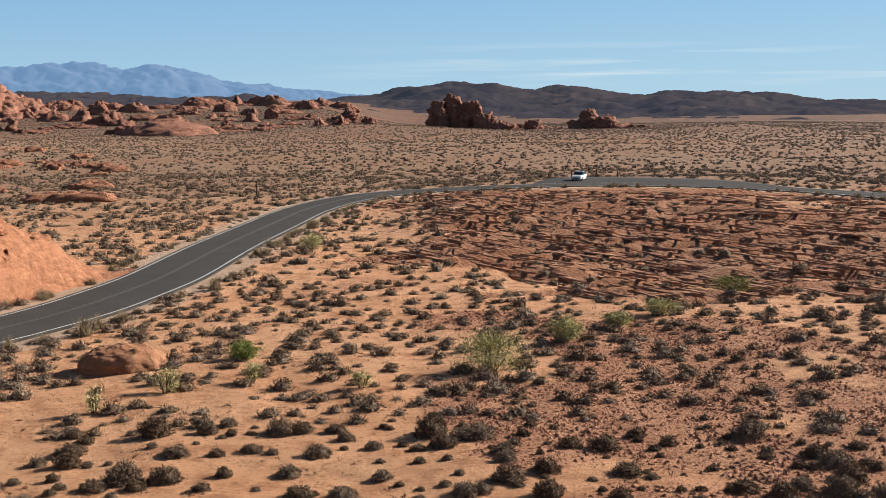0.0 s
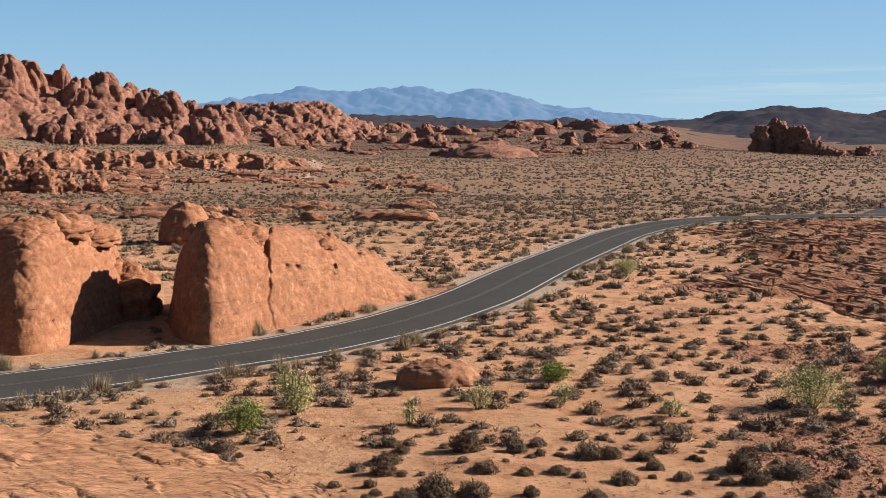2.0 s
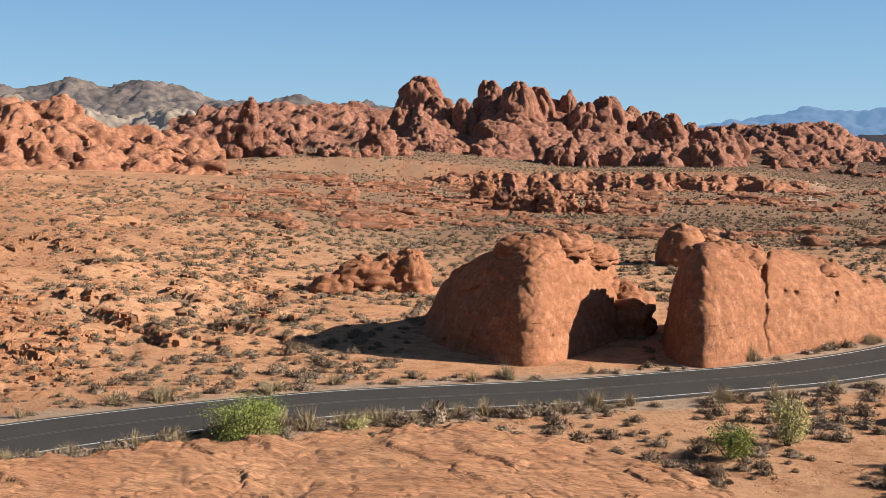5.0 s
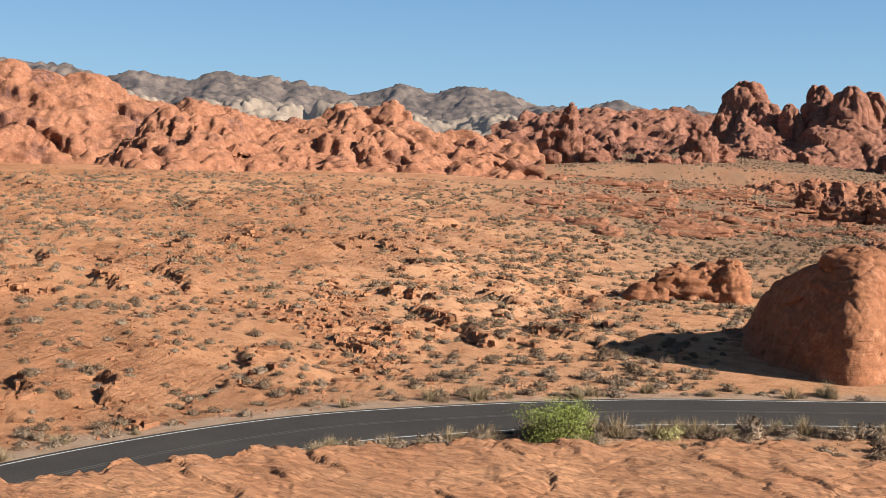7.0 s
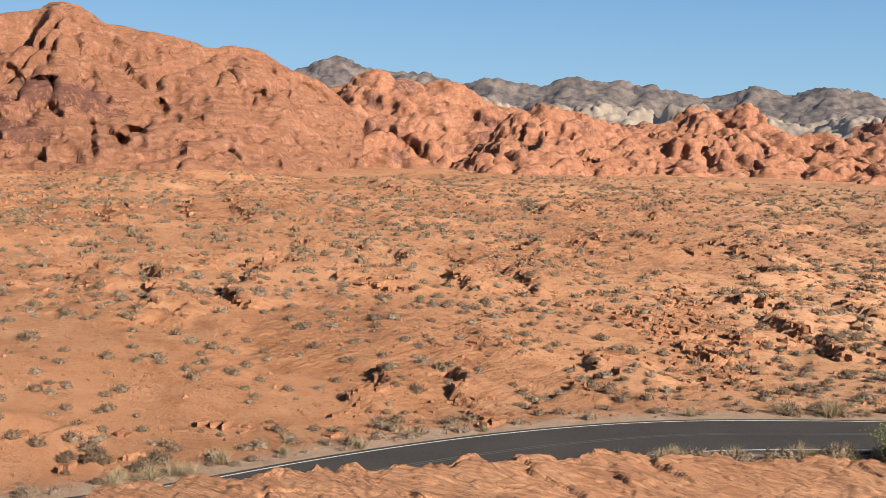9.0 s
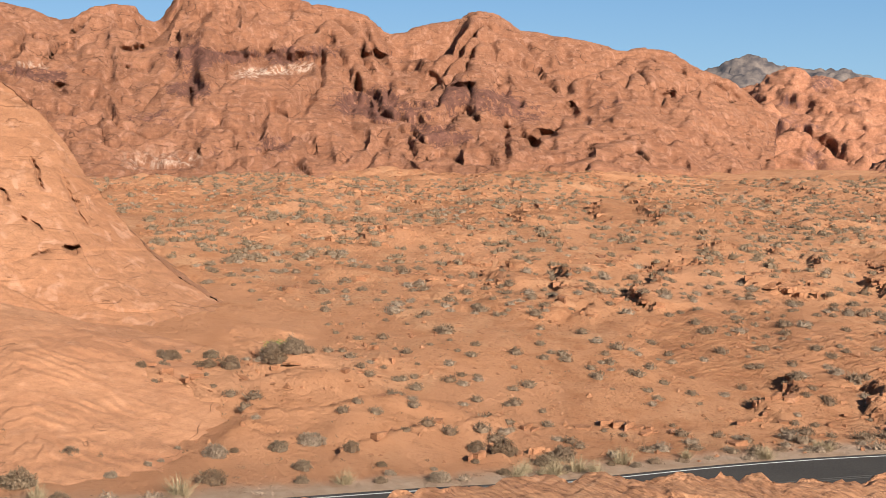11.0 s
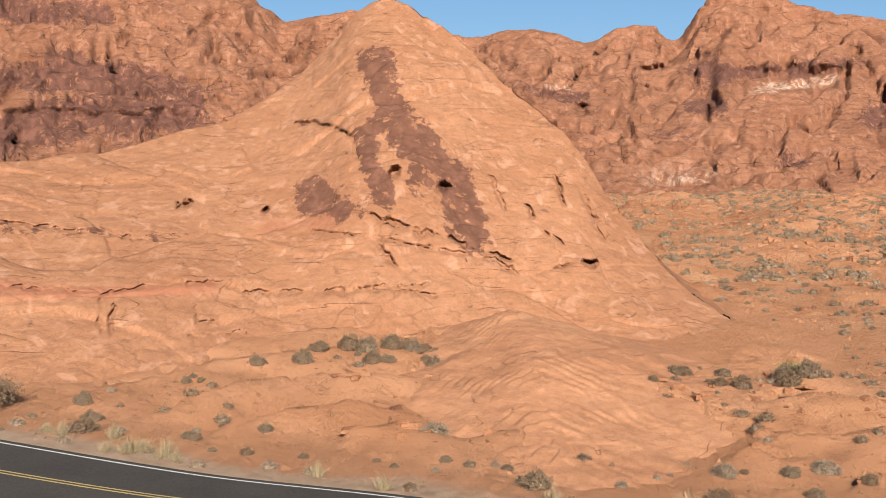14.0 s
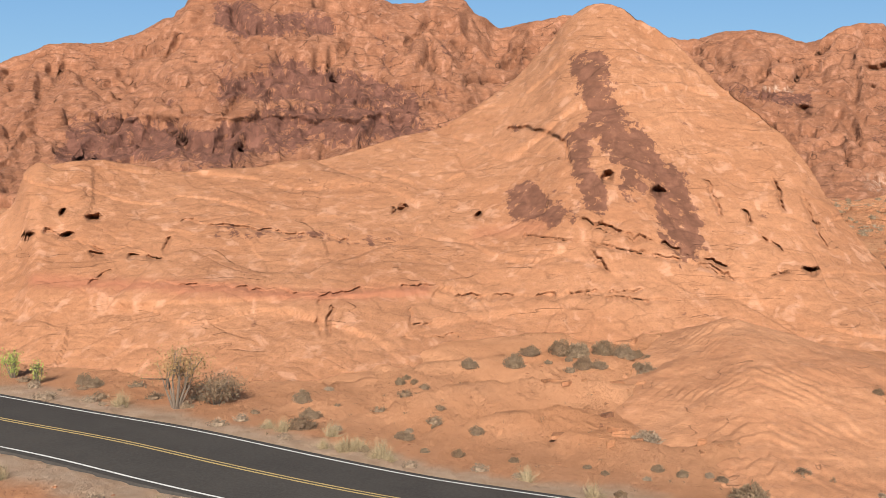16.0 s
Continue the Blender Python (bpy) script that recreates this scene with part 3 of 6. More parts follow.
def build_ground():
    fine = np.arange(-23, 145, 0.28)
    b = np.r_[fine, np.linspace(149, 333, 60)[:-1]]
    r = [0.0, 1.5]
    while r[-1] < 4900:
        q = r[-1]
        r.append(q + max(0.3, min(1.2, 0.6)) if q < 34 else q + (0.34 if q < 75 else max(0.34, q * (0.0068 if q < 300 else 0.012 if q < 520 else 0.03))))
    r = np.array(r)
    r[-1] = 4950
    B, R = np.meshgrid(np.r_[b, b[0] + 360], r, indexing="ij")
    x, y = at(B, R)
    base = shape_z(x, y)
    rock, gravel, plain = shape_masks(x, y)
    z = base + ledges(x, y, rock)
    d, _ = road_gap(x, y)
    z = z + scarps(x, y) * smooth(6, 14, d)
    LAND.update(b=B[:, 0], r=r, base=base, top=z, rock=rock, gravel=gravel, road=d)
    me = mesh_of("ground", np.stack([x, y, z], -1).reshape(-1, 3), grid_faces(*B.shape)[:, ::-1], GROUND)
    mask(me, "rock", rock)
    mask(me, "gravel", gravel)
    mask(me, "plain", plain)
    mask(me, "west", smooth(45, 80, B) * smooth(320, 240, B))
    mask(me, "trail", np.exp(-((B - 20.7 - 0.25 * np.sin(R / 25)) / 0.26) ** 2) * smooth(320, 350, R) * smooth(520, 480, R))
    mask(me, "bedrock", np.maximum(smooth(84, 96, B) * smooth(240, 160, B) * smooth(84, 74, R), 0.9 * smooth(0.05, 0.3, fbm(xyz(x / 26, y / 14, 6.6), 4)) * smooth(50, 62, B)))
    mask(me, "distant", smooth(450, 750, R) * (0.9 + 0.1 * fbm(xyz(x / 80, y / 80, 1), 3)))
    edge = fbm(xyz(x / 4, y / 4, 4), 3)
    mask(me, "shoulder", smooth(7.0, 5.0, d + 1.0 * edge))
    tagged(new("ground", me), "orange desert sand, gravel and slickrock reaching to the horizon", "ground", kind="structure")


def shape_masks(x, y):
    r, b = np.hypot(x, y), bearing_of(x, y)
    n = fbm(xyz(x / 22, y / 22, 7.7), 4)
    bw, rw = b + 6 * fbm(xyz(x / 15, y / 15, 5.0), 4), r + 14 * fbm(xyz(x / 12, y / 12, 6.0), 4)
    d, _ = road_gap(x, y)
    off = smooth(5, 9, d)
    rock = smooth(-0.05, 0.25, n + 1.5 * smooth(84, 108, rw) * smooth(200, 185, r) * smooth(4, -1, bw) - 0.75)
    west = smooth(0.25, 0.45, fbm(xyz(x / 30, y / 30, 1.7), 4) + 0.35 * smooth(62, 50, np.abs(b - 62) + 30)) * smooth(55, 75, r) * smooth(38, 48, b)
    red = 0.8 * smooth(0.1, 0.4, fbm(xyz(x / 60, y / 35, 2.7), 4)) * smooth(180, 240, r) * smooth(520, 420, r) * smooth(12, 24, b) * smooth(64, 50, b)
    rock = np.maximum(np.maximum(rock, 0.45 * west), red) * off
    gravel = smooth(0.15, 0.4, fbm(xyz(x / 16, y / 16, 3.3), 4) + 0.75 * smooth(70, 54, rw) * smooth(4, -4, bw)) * smooth(120, 90, rw) * smooth(9, 0, bw) * smooth(-90, -50, b) * off
    plain = smooth(110, 240, r) * smooth(58, 40, b)
    return rock, gravel, plain


# ---- rock masses ----
def relief(p, size, swell, layers=0.5, crack=0.0, seed=0.0, block=1.0, knob=0.3, joint=(1.7, 1.7, 2.6), pillow=0.25):
    """How far weathered sandstone stands out: knobs, jointed and rounded blocks of two sizes, ledges of its layers, open cracks."""
    q = p / size + seed
    warp = xyz(fbm(q * 1.3 + 4.0, 2), fbm(q * 1.3 + 11.0, 2), fbm(q * 1.3 + 23.0, 2))
    one, two, lot = cells((q + 0.25 * warp) * joint)
    one_s, two_s, lot_s = cells((q + 0.12 * warp) * np.multiply(joint, 3.1))
    s = fbm(xyz(q[..., 0] / 6, q[..., 1] / 6, q[..., 2] * 5.0 + 0.7 * warp[..., 2]), 3, 0.6)
    round_ = pillow * (smooth(0, 0.55, two - one) - 0.6 + 0.35 * (smooth(0, 0.5, two_s - one_s) - 0.6))
    d = knob * (billow(q + 0.15 * warp, 4, 0.5) - 0.45) + block * (0.75 * lot * (0.55 + 0.45 * smooth(0, 0.06, two - one)) + 0.34 * lot_s) + layers * 0.22 * np.tanh(4 * s)
    d = d + round_ + 0.22 * warp[..., 0] + 0.06 * fbm(q * 9, 3)
    return swell * d - crack * (np.exp(-((two - one) / 0.05) ** 2) + 0.4 * np.exp(-((two_s - one_s) / 0.07) ** 2))


def ridge(name, label, material, bearings, foot_r, crest, crest_r, step=0.12, rows=150, depth=60, swell=1.0, size=18.0, shape=1.0, layers=0.5,
          foot_dip=2.0, kind="", category="rock formation", crack=0.0, seed=0.0, carve=None, marks=None, block=1.0, pockets=0.0, second=(), salt=None, rose=None, knob=0.3, joint=(1.7, 1.7, 2.6), pillow=0.25, dome=False, tiers=(), pieces=(), broad=False):
    """A mass of rock between a foot line and a crest line. crest: degrees above the lookout's level, bearing by bearing."""
    b = np.arange(bearings[0], bearings[1] + step, step)
    fr, cr, up = foot_r(b), crest_r(b), crest(b)
    fx, fy = at(b, fr)
    fz = ground_z(fx, fy) - foot_dip
    cz = np.maximum(EYE + cr * np.tan(np.radians(up)), fz + 0.5)
    wide_ = max(3, int(3.0 / step))
    kernel = np.hanning(2 * wide_ + 1)
    cs = np.convolve(np.pad(cz, wide_, mode="edge"), kernel / kernel.sum(), mode="valid") if broad else cz
    v = np.linspace(0, 1, rows)
    back = np.linspace(0, 1, 26)[1:]
    B = b[:, None]
    R = np.concatenate([fr[:, None] + (cr - fr)[:, None] * v, cr[:, None] + depth * back[None]], 1)
    up_, cut = np.broadcast_to(v, (len(b), rows)), np.zeros((len(b), rows + 25))
    if tiers:  # stacked benches with rounded brows, each undercut at its base
        count, wave, under = tiers
        bb = np.broadcast_to(b[:, None], up_.shape)
        shift = wave * fbm(xyz(bb / 4.5, up_ * 1.6, seed + 2.0), 4) * smooth(0, 0.15, up_) * smooth(1.0, 0.85, up_)
        level = np.clip(up_ * count + shift, 0, count - 1e-4)
        k = np.floor(level)
        fr_ = level - k
        up_ = np.clip((k + 1 - (1 - fr_) ** 2.3 - shift) / count, 0, 1)
        cut[:, :rows] = -under * np.exp(-(fr_ / 0.11) ** 2) * (k > 0) * smooth(-0.1, 0.25, fbm(xyz(bb * 0.55, k * 7.3, seed), 3))
    rise = np.concatenate([(1 - (1 - up_) ** 2.2) ** 0.72 if dome else up_ ** shape, np.broadcast_to(1 - back ** 1.3, (len(b), 25))], 1)
    x, y = at(B, R)
    near_top = np.concatenate([smooth(0.5, 1.0, v) * v, 1 - back ** 1.3])[None]
    z = fz[:, None] + (cs - fz)[:, None] * rise + (cz - cs)[:, None] * near_top
    p = np.stack([x, y, z], -1)
    n = -normals_of(p)
    n = n * np.sign(n[..., 2:3] + 1e-6)
    tall = np.clip((cz - fz)[:, None] * np.ones_like(z), 0, 60)
    fade = smooth(0, 0.06, np.concatenate([np.broadcast_to(v, (len(b), rows)), np.ones((len(b), 25))], 1))
    disp = relief(p, size, swell, layers, crack, seed, block, knob, joint, pillow) * fade * np.minimum(1, tall / (2.2 * swell + 1e-6))
    if second:  # smaller blocks and creases on the larger forms
        disp = disp + relief(p + 0.4 * disp[..., None] * n, second[0], second[1], 0.6, 0.35 * second[1], seed + 1.7, 0.6) * fade
    p = p + n * disp[..., None]
    p[..., 0] += cut * np.sin(np.radians(B))
    p[..., 1] -= cut * np.cos(np.radians(B))
    if pockets:  # wind hollows, scattered
        one, _, lot = cells(p / (size * 0.36) * (1.0, 1.0, 1.7) + 7.7)
        c = -pockets * smooth(0.26, 0.14, one + 0.06 * perlin(p / 0.8)) * (lot > 0.18) * fade
        p[..., 0] += c * np.sin(np.radians(B))
        p[..., 1] -= c * np.cos(np.radians(B))
    if carve:  # hollows and cracks go level into the rock
        c = carve(np.broadcast_to(B, z.shape), np.degrees(np.arctan2(p[..., 2] - EYE, R)))
        p[..., 0] += c * np.sin(np.radians(B))
        p[..., 1] -= c * np.cos(np.radians(B))
    face_way = -normals_of(p)
    E = np.degrees(np.arctan2(z - EYE, R))
    BB = np.broadcast_to(B, z.shape)
    top = tagged(new(name, None), label, category, kind=kind) if pieces else None
    cuts = [0] + [int(round((q - bearings[0]) / step)) for q in pieces] + [len(b) - 1]
    for n0, n1 in zip(cuts[:-1], cuts[1:]):
        sel = slice(n0, n1 + 1)
        q = p[sel]
        me = mesh_of("buttress" if pieces else name, q.reshape(-1, 3), grid_faces(*q.shape[:2])[:, ::-1], material)
        if pieces:
            own = np.empty(q.size, np.float32)
            me.vertex_normals.foreach_get("vector", own)
            way = face_way[sel].reshape(-1, 3)
            me.normals_split_custom_set_from_vertices(way * np.sign((way * own.reshape(-1, 3)).sum(1, keepdims=True) + 1e-9))
        if marks:
            mask(me, "rose", rose(BB[sel], E[sel]) if rose else np.zeros(q.shape[:2]))
            mask(me, "salt", salt(BB[sel], E[sel]) if salt else np.zeros(q.shape[:2]))
            mask(me, "varnish", marks(BB[sel], E[sel]))
        ob = new("buttress" if pieces else name, me)
        if pieces:
            ob.parent = top
    return top or tagged(ob, label, category, kind=kind)


def blob(center, radii, lean=0.0, turn=0.0, size=4.0, swell=0.8, layers=0.6, square=2.6, rings=40, seed=0.0, point=0.9, block=1.0, knob=0.3, joint=(1.7, 1.7, 2.6), pillow=0.25):
    """Vertices and faces of one weathered lump: a squarish dome, displaced."""
    th = np.linspace(0, 2 * np.pi, rings * 2 + 1)[:-1]
    ph = np.linspace(-0.5, np.pi / 2, rings)
    T, P = np.meshgrid(th, ph, indexing="ij")

    def pw(a, e):
        return np.sign(a) * np.abs(a) ** e
    e = 2.0 / square
    x, y, z = pw(np.cos(P), e) * pw(np.cos(T), e), pw(np.cos(P), e) * pw(np.sin(T), e), pw(np.sin(P), point)
    n = np.stack([x / radii[0], y / radii[1], z / radii[2]], -1)
    n /= np.linalg.norm(n, axis=-1, keepdims=True) + 1e-9
    p = np.stack([x * radii[0], y * radii[1], z * radii[2]], -1)
    p[..., 0] += lean * np.maximum(p[..., 2], 0)
    a = radians(turn)
    m = np.array([[math.cos(a), -math.sin(a), 0], [math.sin(a), math.cos(a), 0], [0, 0, 1]])
    p, n = p @ m.T + np.asarray(center, float), n @ m.T
    d = relief(p, size, swell, layers, 0.12 * swell, seed, block, knob, joint, pillow)
    p = p + n * d[..., None]
    k = np.arange(T.size).reshape(T.shape)
    k2 = np.vstack([k, k[:1]])
    f = np.stack([k2[:-1, :-1], k2[1:, :-1], k2[1:, 1:], k2[:-1, 1:]], -1).reshape(-1, 4)
    return p.reshape(-1, 3), f


def rock_of(name, label, lumps, material, category="rock formation", piece="buttress"):
    """One formation: its largest lump with the others as parts of it."""
    top = None
    for v, f in sorted(lumps, key=lambda q: -np.ptp(q[0][:, 2])):
        ob = new(piece if top else name, mesh_of(piece if top else name, v, f, material))
        if top:
            ob.parent = top
        else:
            top = tagged(ob, label, category)
    return top


def lump_at(bearing, r, top, wide, deep=None, **more):
    """A lump by bearing, distance, elevation of its top in degrees and half-width in degrees."""
    x, y = at(bearing, r)
    g = float(ground_z(x, y))
    h = EYE + r * math.tan(radians(top)) - g
    w = r * math.radians(wide)
    return blob((x, y, g - 0.08 * h), (w, deep or w, h * 1.08), turn=bearing, **more)



def flat(v):
    return curve([-60, 200], [v, v])


build_ground()


# ---- road ----
def ribbon(name, offset, width, lift, material, s0=0, s1=None, thick=0.0, parent=None, label=""):
    x, y, z = ROAD_X[s0:s1], ROAD_Y[s0:s1], ROAD_Z[s0:s1]
    tx, ty = np.gradient(x), np.gradient(y)
    k = np.hypot(tx, ty)
    nx, ny = -ty / k, tx / k
    across = [offset - width / 2, offset, offset + width / 2]
    if thick:
        across = [across[0]] + across + [across[-1]]
    rows = []
    for i, o in enumerate(across):
        dz = lift - 0.012 * abs(o) - (thick if thick and i in (0, len(across) - 1) else 0)
        rows.append(np.stack([x + nx * o, y + ny * o, z + dz], -1))
    p = np.stack(rows, 1)
    ob = new(name, mesh_of(name, p.reshape(-1, 3), grid_faces(*p.shape[:2]), material, False))
    ob.parent = parent
    return tagged(ob, label)


road = tagged(ribbon("road", 0, ROAD_HALF * 2, 0.06, ASPHALT, thick=0.3), "worn dark asphalt two-lane road curving through the desert", "road", kind="structure")
ribbon("edge_line", 3.35, 0.12, 0.066, WHITE_LINE, parent=road, label="white painted edge line")
ribbon("edge_line", -3.35, 0.12, 0.066, WHITE_LINE, parent=road, label="white painted edge line")
# the centre line is dim up to bearing 100 and yellow beyond
BRIGHT_FROM = int(np.argmax(bearing_of(ROAD_X, ROAD_Y) > 100))
for o in (0.13, -0.13):
    ribbon("centre_line", o, 0.11, 0.064, YELLOW_LINE, BRIGHT_FROM, None, parent=road, label="yellow painted centre line")
    ribbon("centre_line", o, 0.11, 0.064, DIM_LINE, 0, BRIGHT_FROM + 1, parent=road, label="dim centre line")

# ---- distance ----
# haze over this range is put into a blue base colour and emission
BLUE = distance_rock("blue_range_haze_glow", (0.07, 0.075, 0.09), (0.045, 0.05, 0.065), (0.115, 0.215, 0.36), 0.75)
# shade is put into this near-black tone, haze into a faint bluish emission
MESA = distance_rock("mesa_painted_shade", (0.062, 0.045, 0.039), (0.026, 0.022, 0.025), (0.020, 0.024, 0.036), 0.8, 0.009)
# grey and clay rock also emit a little blue in place of air haze
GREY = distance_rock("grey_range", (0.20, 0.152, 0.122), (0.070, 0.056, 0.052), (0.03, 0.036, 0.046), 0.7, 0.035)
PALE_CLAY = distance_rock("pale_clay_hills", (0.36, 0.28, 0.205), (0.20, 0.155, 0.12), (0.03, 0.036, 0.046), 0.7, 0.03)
ridge("backdrop_blue_range", "blue mountain range on the horizon, haze put in as glow", BLUE, (-1, 36), flat(4300),
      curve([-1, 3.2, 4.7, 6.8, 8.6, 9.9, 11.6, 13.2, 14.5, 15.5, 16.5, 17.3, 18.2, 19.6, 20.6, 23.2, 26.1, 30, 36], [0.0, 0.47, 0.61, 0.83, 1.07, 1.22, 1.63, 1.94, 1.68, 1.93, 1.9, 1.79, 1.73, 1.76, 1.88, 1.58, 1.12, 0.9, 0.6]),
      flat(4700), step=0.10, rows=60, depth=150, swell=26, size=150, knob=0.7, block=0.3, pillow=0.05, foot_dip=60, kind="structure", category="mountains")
ridge("backdrop_mesa", "brown mesa with gullied slopes far behind the plain, shade put into its dark colour", MESA, (-30, 10), flat(1050),
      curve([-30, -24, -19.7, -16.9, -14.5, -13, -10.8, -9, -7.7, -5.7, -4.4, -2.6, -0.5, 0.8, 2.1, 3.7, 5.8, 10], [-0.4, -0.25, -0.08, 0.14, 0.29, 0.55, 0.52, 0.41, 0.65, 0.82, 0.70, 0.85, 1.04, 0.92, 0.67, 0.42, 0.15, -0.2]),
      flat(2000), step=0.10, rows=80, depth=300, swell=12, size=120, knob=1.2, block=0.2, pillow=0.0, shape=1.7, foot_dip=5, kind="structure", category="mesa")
ridge("backdrop_low_hills", "low hills in front of the far range, shade put into their dark colour", MESA, (4, 24), flat(1700),
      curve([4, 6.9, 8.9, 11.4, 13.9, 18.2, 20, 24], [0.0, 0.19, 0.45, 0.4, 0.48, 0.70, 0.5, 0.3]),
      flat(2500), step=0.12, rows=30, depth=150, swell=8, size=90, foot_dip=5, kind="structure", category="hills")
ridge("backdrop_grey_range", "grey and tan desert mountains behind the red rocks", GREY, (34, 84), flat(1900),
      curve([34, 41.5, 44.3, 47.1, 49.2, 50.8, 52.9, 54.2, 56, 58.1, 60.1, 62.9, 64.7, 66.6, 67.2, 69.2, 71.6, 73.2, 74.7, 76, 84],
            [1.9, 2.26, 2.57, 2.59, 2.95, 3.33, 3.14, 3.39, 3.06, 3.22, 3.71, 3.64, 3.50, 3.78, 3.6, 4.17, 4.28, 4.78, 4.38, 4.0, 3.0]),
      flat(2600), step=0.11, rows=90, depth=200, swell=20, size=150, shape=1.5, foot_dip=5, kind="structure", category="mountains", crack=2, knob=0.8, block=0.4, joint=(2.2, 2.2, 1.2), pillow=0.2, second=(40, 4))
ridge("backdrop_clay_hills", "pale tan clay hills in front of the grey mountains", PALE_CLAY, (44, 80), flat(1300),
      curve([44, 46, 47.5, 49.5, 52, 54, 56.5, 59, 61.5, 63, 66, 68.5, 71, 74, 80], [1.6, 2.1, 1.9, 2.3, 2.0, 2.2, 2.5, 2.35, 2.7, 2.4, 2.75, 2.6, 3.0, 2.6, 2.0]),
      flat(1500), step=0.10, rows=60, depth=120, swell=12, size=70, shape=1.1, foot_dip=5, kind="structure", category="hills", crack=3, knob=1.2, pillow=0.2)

# ---- the red range ----
def line_cut(b, e, points, wide):
    """Closeness, 1 to 0, to a broken line of (bearing, elevation) points."""
    out = np.zeros(np.shape(b))
    for (b0, e0), (b1, e1) in zip(points[:-1], points[1:]):
        t = np.clip(((b - b0) * (b1 - b0) + (e - e0) * (e1 - e0)) / ((b1 - b0) ** 2 + (e1 - e0) ** 2), 0, 1)
        out = np.maximum(out, np.exp(-(np.hypot(b - b0 - t * (b1 - b0), e - e0 - t * (e1 - e0)) / wide) ** 2))
    return out


RANGE_HOLES = [(87.6, 3.6, 0.40, 0.55), (84.2, 0.9, 0.22, 0.95), (83.0, 0.85, 0.35, 0.3), (82.4, 1.3, 0.5, 0.2), (81.2, 2.35, 0.42, 0.3), (76.8, 3.07, 0.35, 0.2), (104.3, 3.2, 0.3, 0.3),
               (91.1, 3.4, 0.12, 0.6), (98.6, 3.0, 0.10, 0.4), (101.1, 5.05, 0.5, 0.12), (86.2, 3.5, 0.5, 0.14), (90.4, 4.9, 0.6, 0.16)]


def range_carve(b, e):
    d = np.zeros(np.shape(b))
    wb, we = b + 0.12 * fbm(xyz(b * 2, e * 2, 1), 3), e + 0.15 * fbm(xyz(b * 2, e * 2, 5), 3)
    for cb, ce, w, h in RANGE_HOLES:
        d = np.minimum(d, -5.5 * np.exp(-(((wb - cb) / w) ** 2 + ((we - ce) / h) ** 2) ** 2))
    # an alcove under a long brow
    d = np.minimum(d, -3.2 * smooth(97.6, 96.6, wb) * smooth(92.3, 93.0, wb) * smooth(5.1, 4.85, we) * smooth(3.7, 4.3, we))
    # a broken ledge runs under the western summit
    edge = 3.1 + 0.35 * fbm(xyz(b * 0.7, 0, 3.0), 3)
    return d - 1.8 * smooth(121, 124, b) * smooth(139, 136, b) * smooth(edge + 0.08, edge - 0.08, e) * smooth(0.2, 2.2, e)


def range_varnish(b, e):
    n = 0.6 * fbm(xyz(b * 0.35, e * 0.55, 2.0), 3)
    wall = line_cut(b, e, [(137, 1.9), (131, 2.2), (126.5, 3.0), (122.5, 3.0)], 1.1)
    upper = line_cut(b, e, [(130, 4.6), (126.5, 4.7), (123, 4.2)], 1.0)
    summit = line_cut(b, e, [(130.5, 7.6), (126.0, 7.3)], 0.6)
    east = line_cut(b, e, [(99.5, 4.9), (96.5, 4.9), (92, 5.0)], 0.35) + line_cut(b, e, [(91.0, 2.6), (87, 2.6)], 0.8) + line_cut(b, e, [(86.5, 3.1), (83, 2.4)], 0.6)
    east = east + line_cut(b, e, [(88, 1.3), (86, 1.2)], 0.45) + line_cut(b, e, [(99.4, 3.2), (98, 3.2)], 0.4) + line_cut(b, e, [(101.5, 2.0), (99.5, 2.0)], 0.4) + line_cut(b, e, [(107.5, 4.2), (104.3, 3.9)], 0.35)
    return smooth(0.15, 0.85, np.maximum.reduce([wall, upper, summit, 0.72 * east]) + n) * smooth(-0.5, 0.5, e) * 0.95


def range_salt(b, e):
    """Pale wash below the overhangs."""
    low = smooth(98.0, 98.5, b) * smooth(101.9, 101.3, b) * smooth(-0.35, -0.1, e) * smooth(0.75, 0.0, e)
    return np.maximum(low, np.maximum(1.6 * smooth(0.32, 0.1, np.abs(e - 4.25 - 0.12 * (95 - b))) * smooth(2.0, 1.4, np.abs(b - 94.8)), smooth(0.16, 0.08, np.abs(e - 4.35)) * smooth(0.7, 0.5, np.abs(b - 105.4))))


range_line = curve([72, 76, 82, 90, 100, 110, 120, 130, 146], [300, 255, 235, 225, 215, 205, 195, 190, 190])


def range_foot(b):
    return range_line(b) + 10 * fbm(xyz(np.asarray(b, float) / 6.0, 0, 7.0), 2)


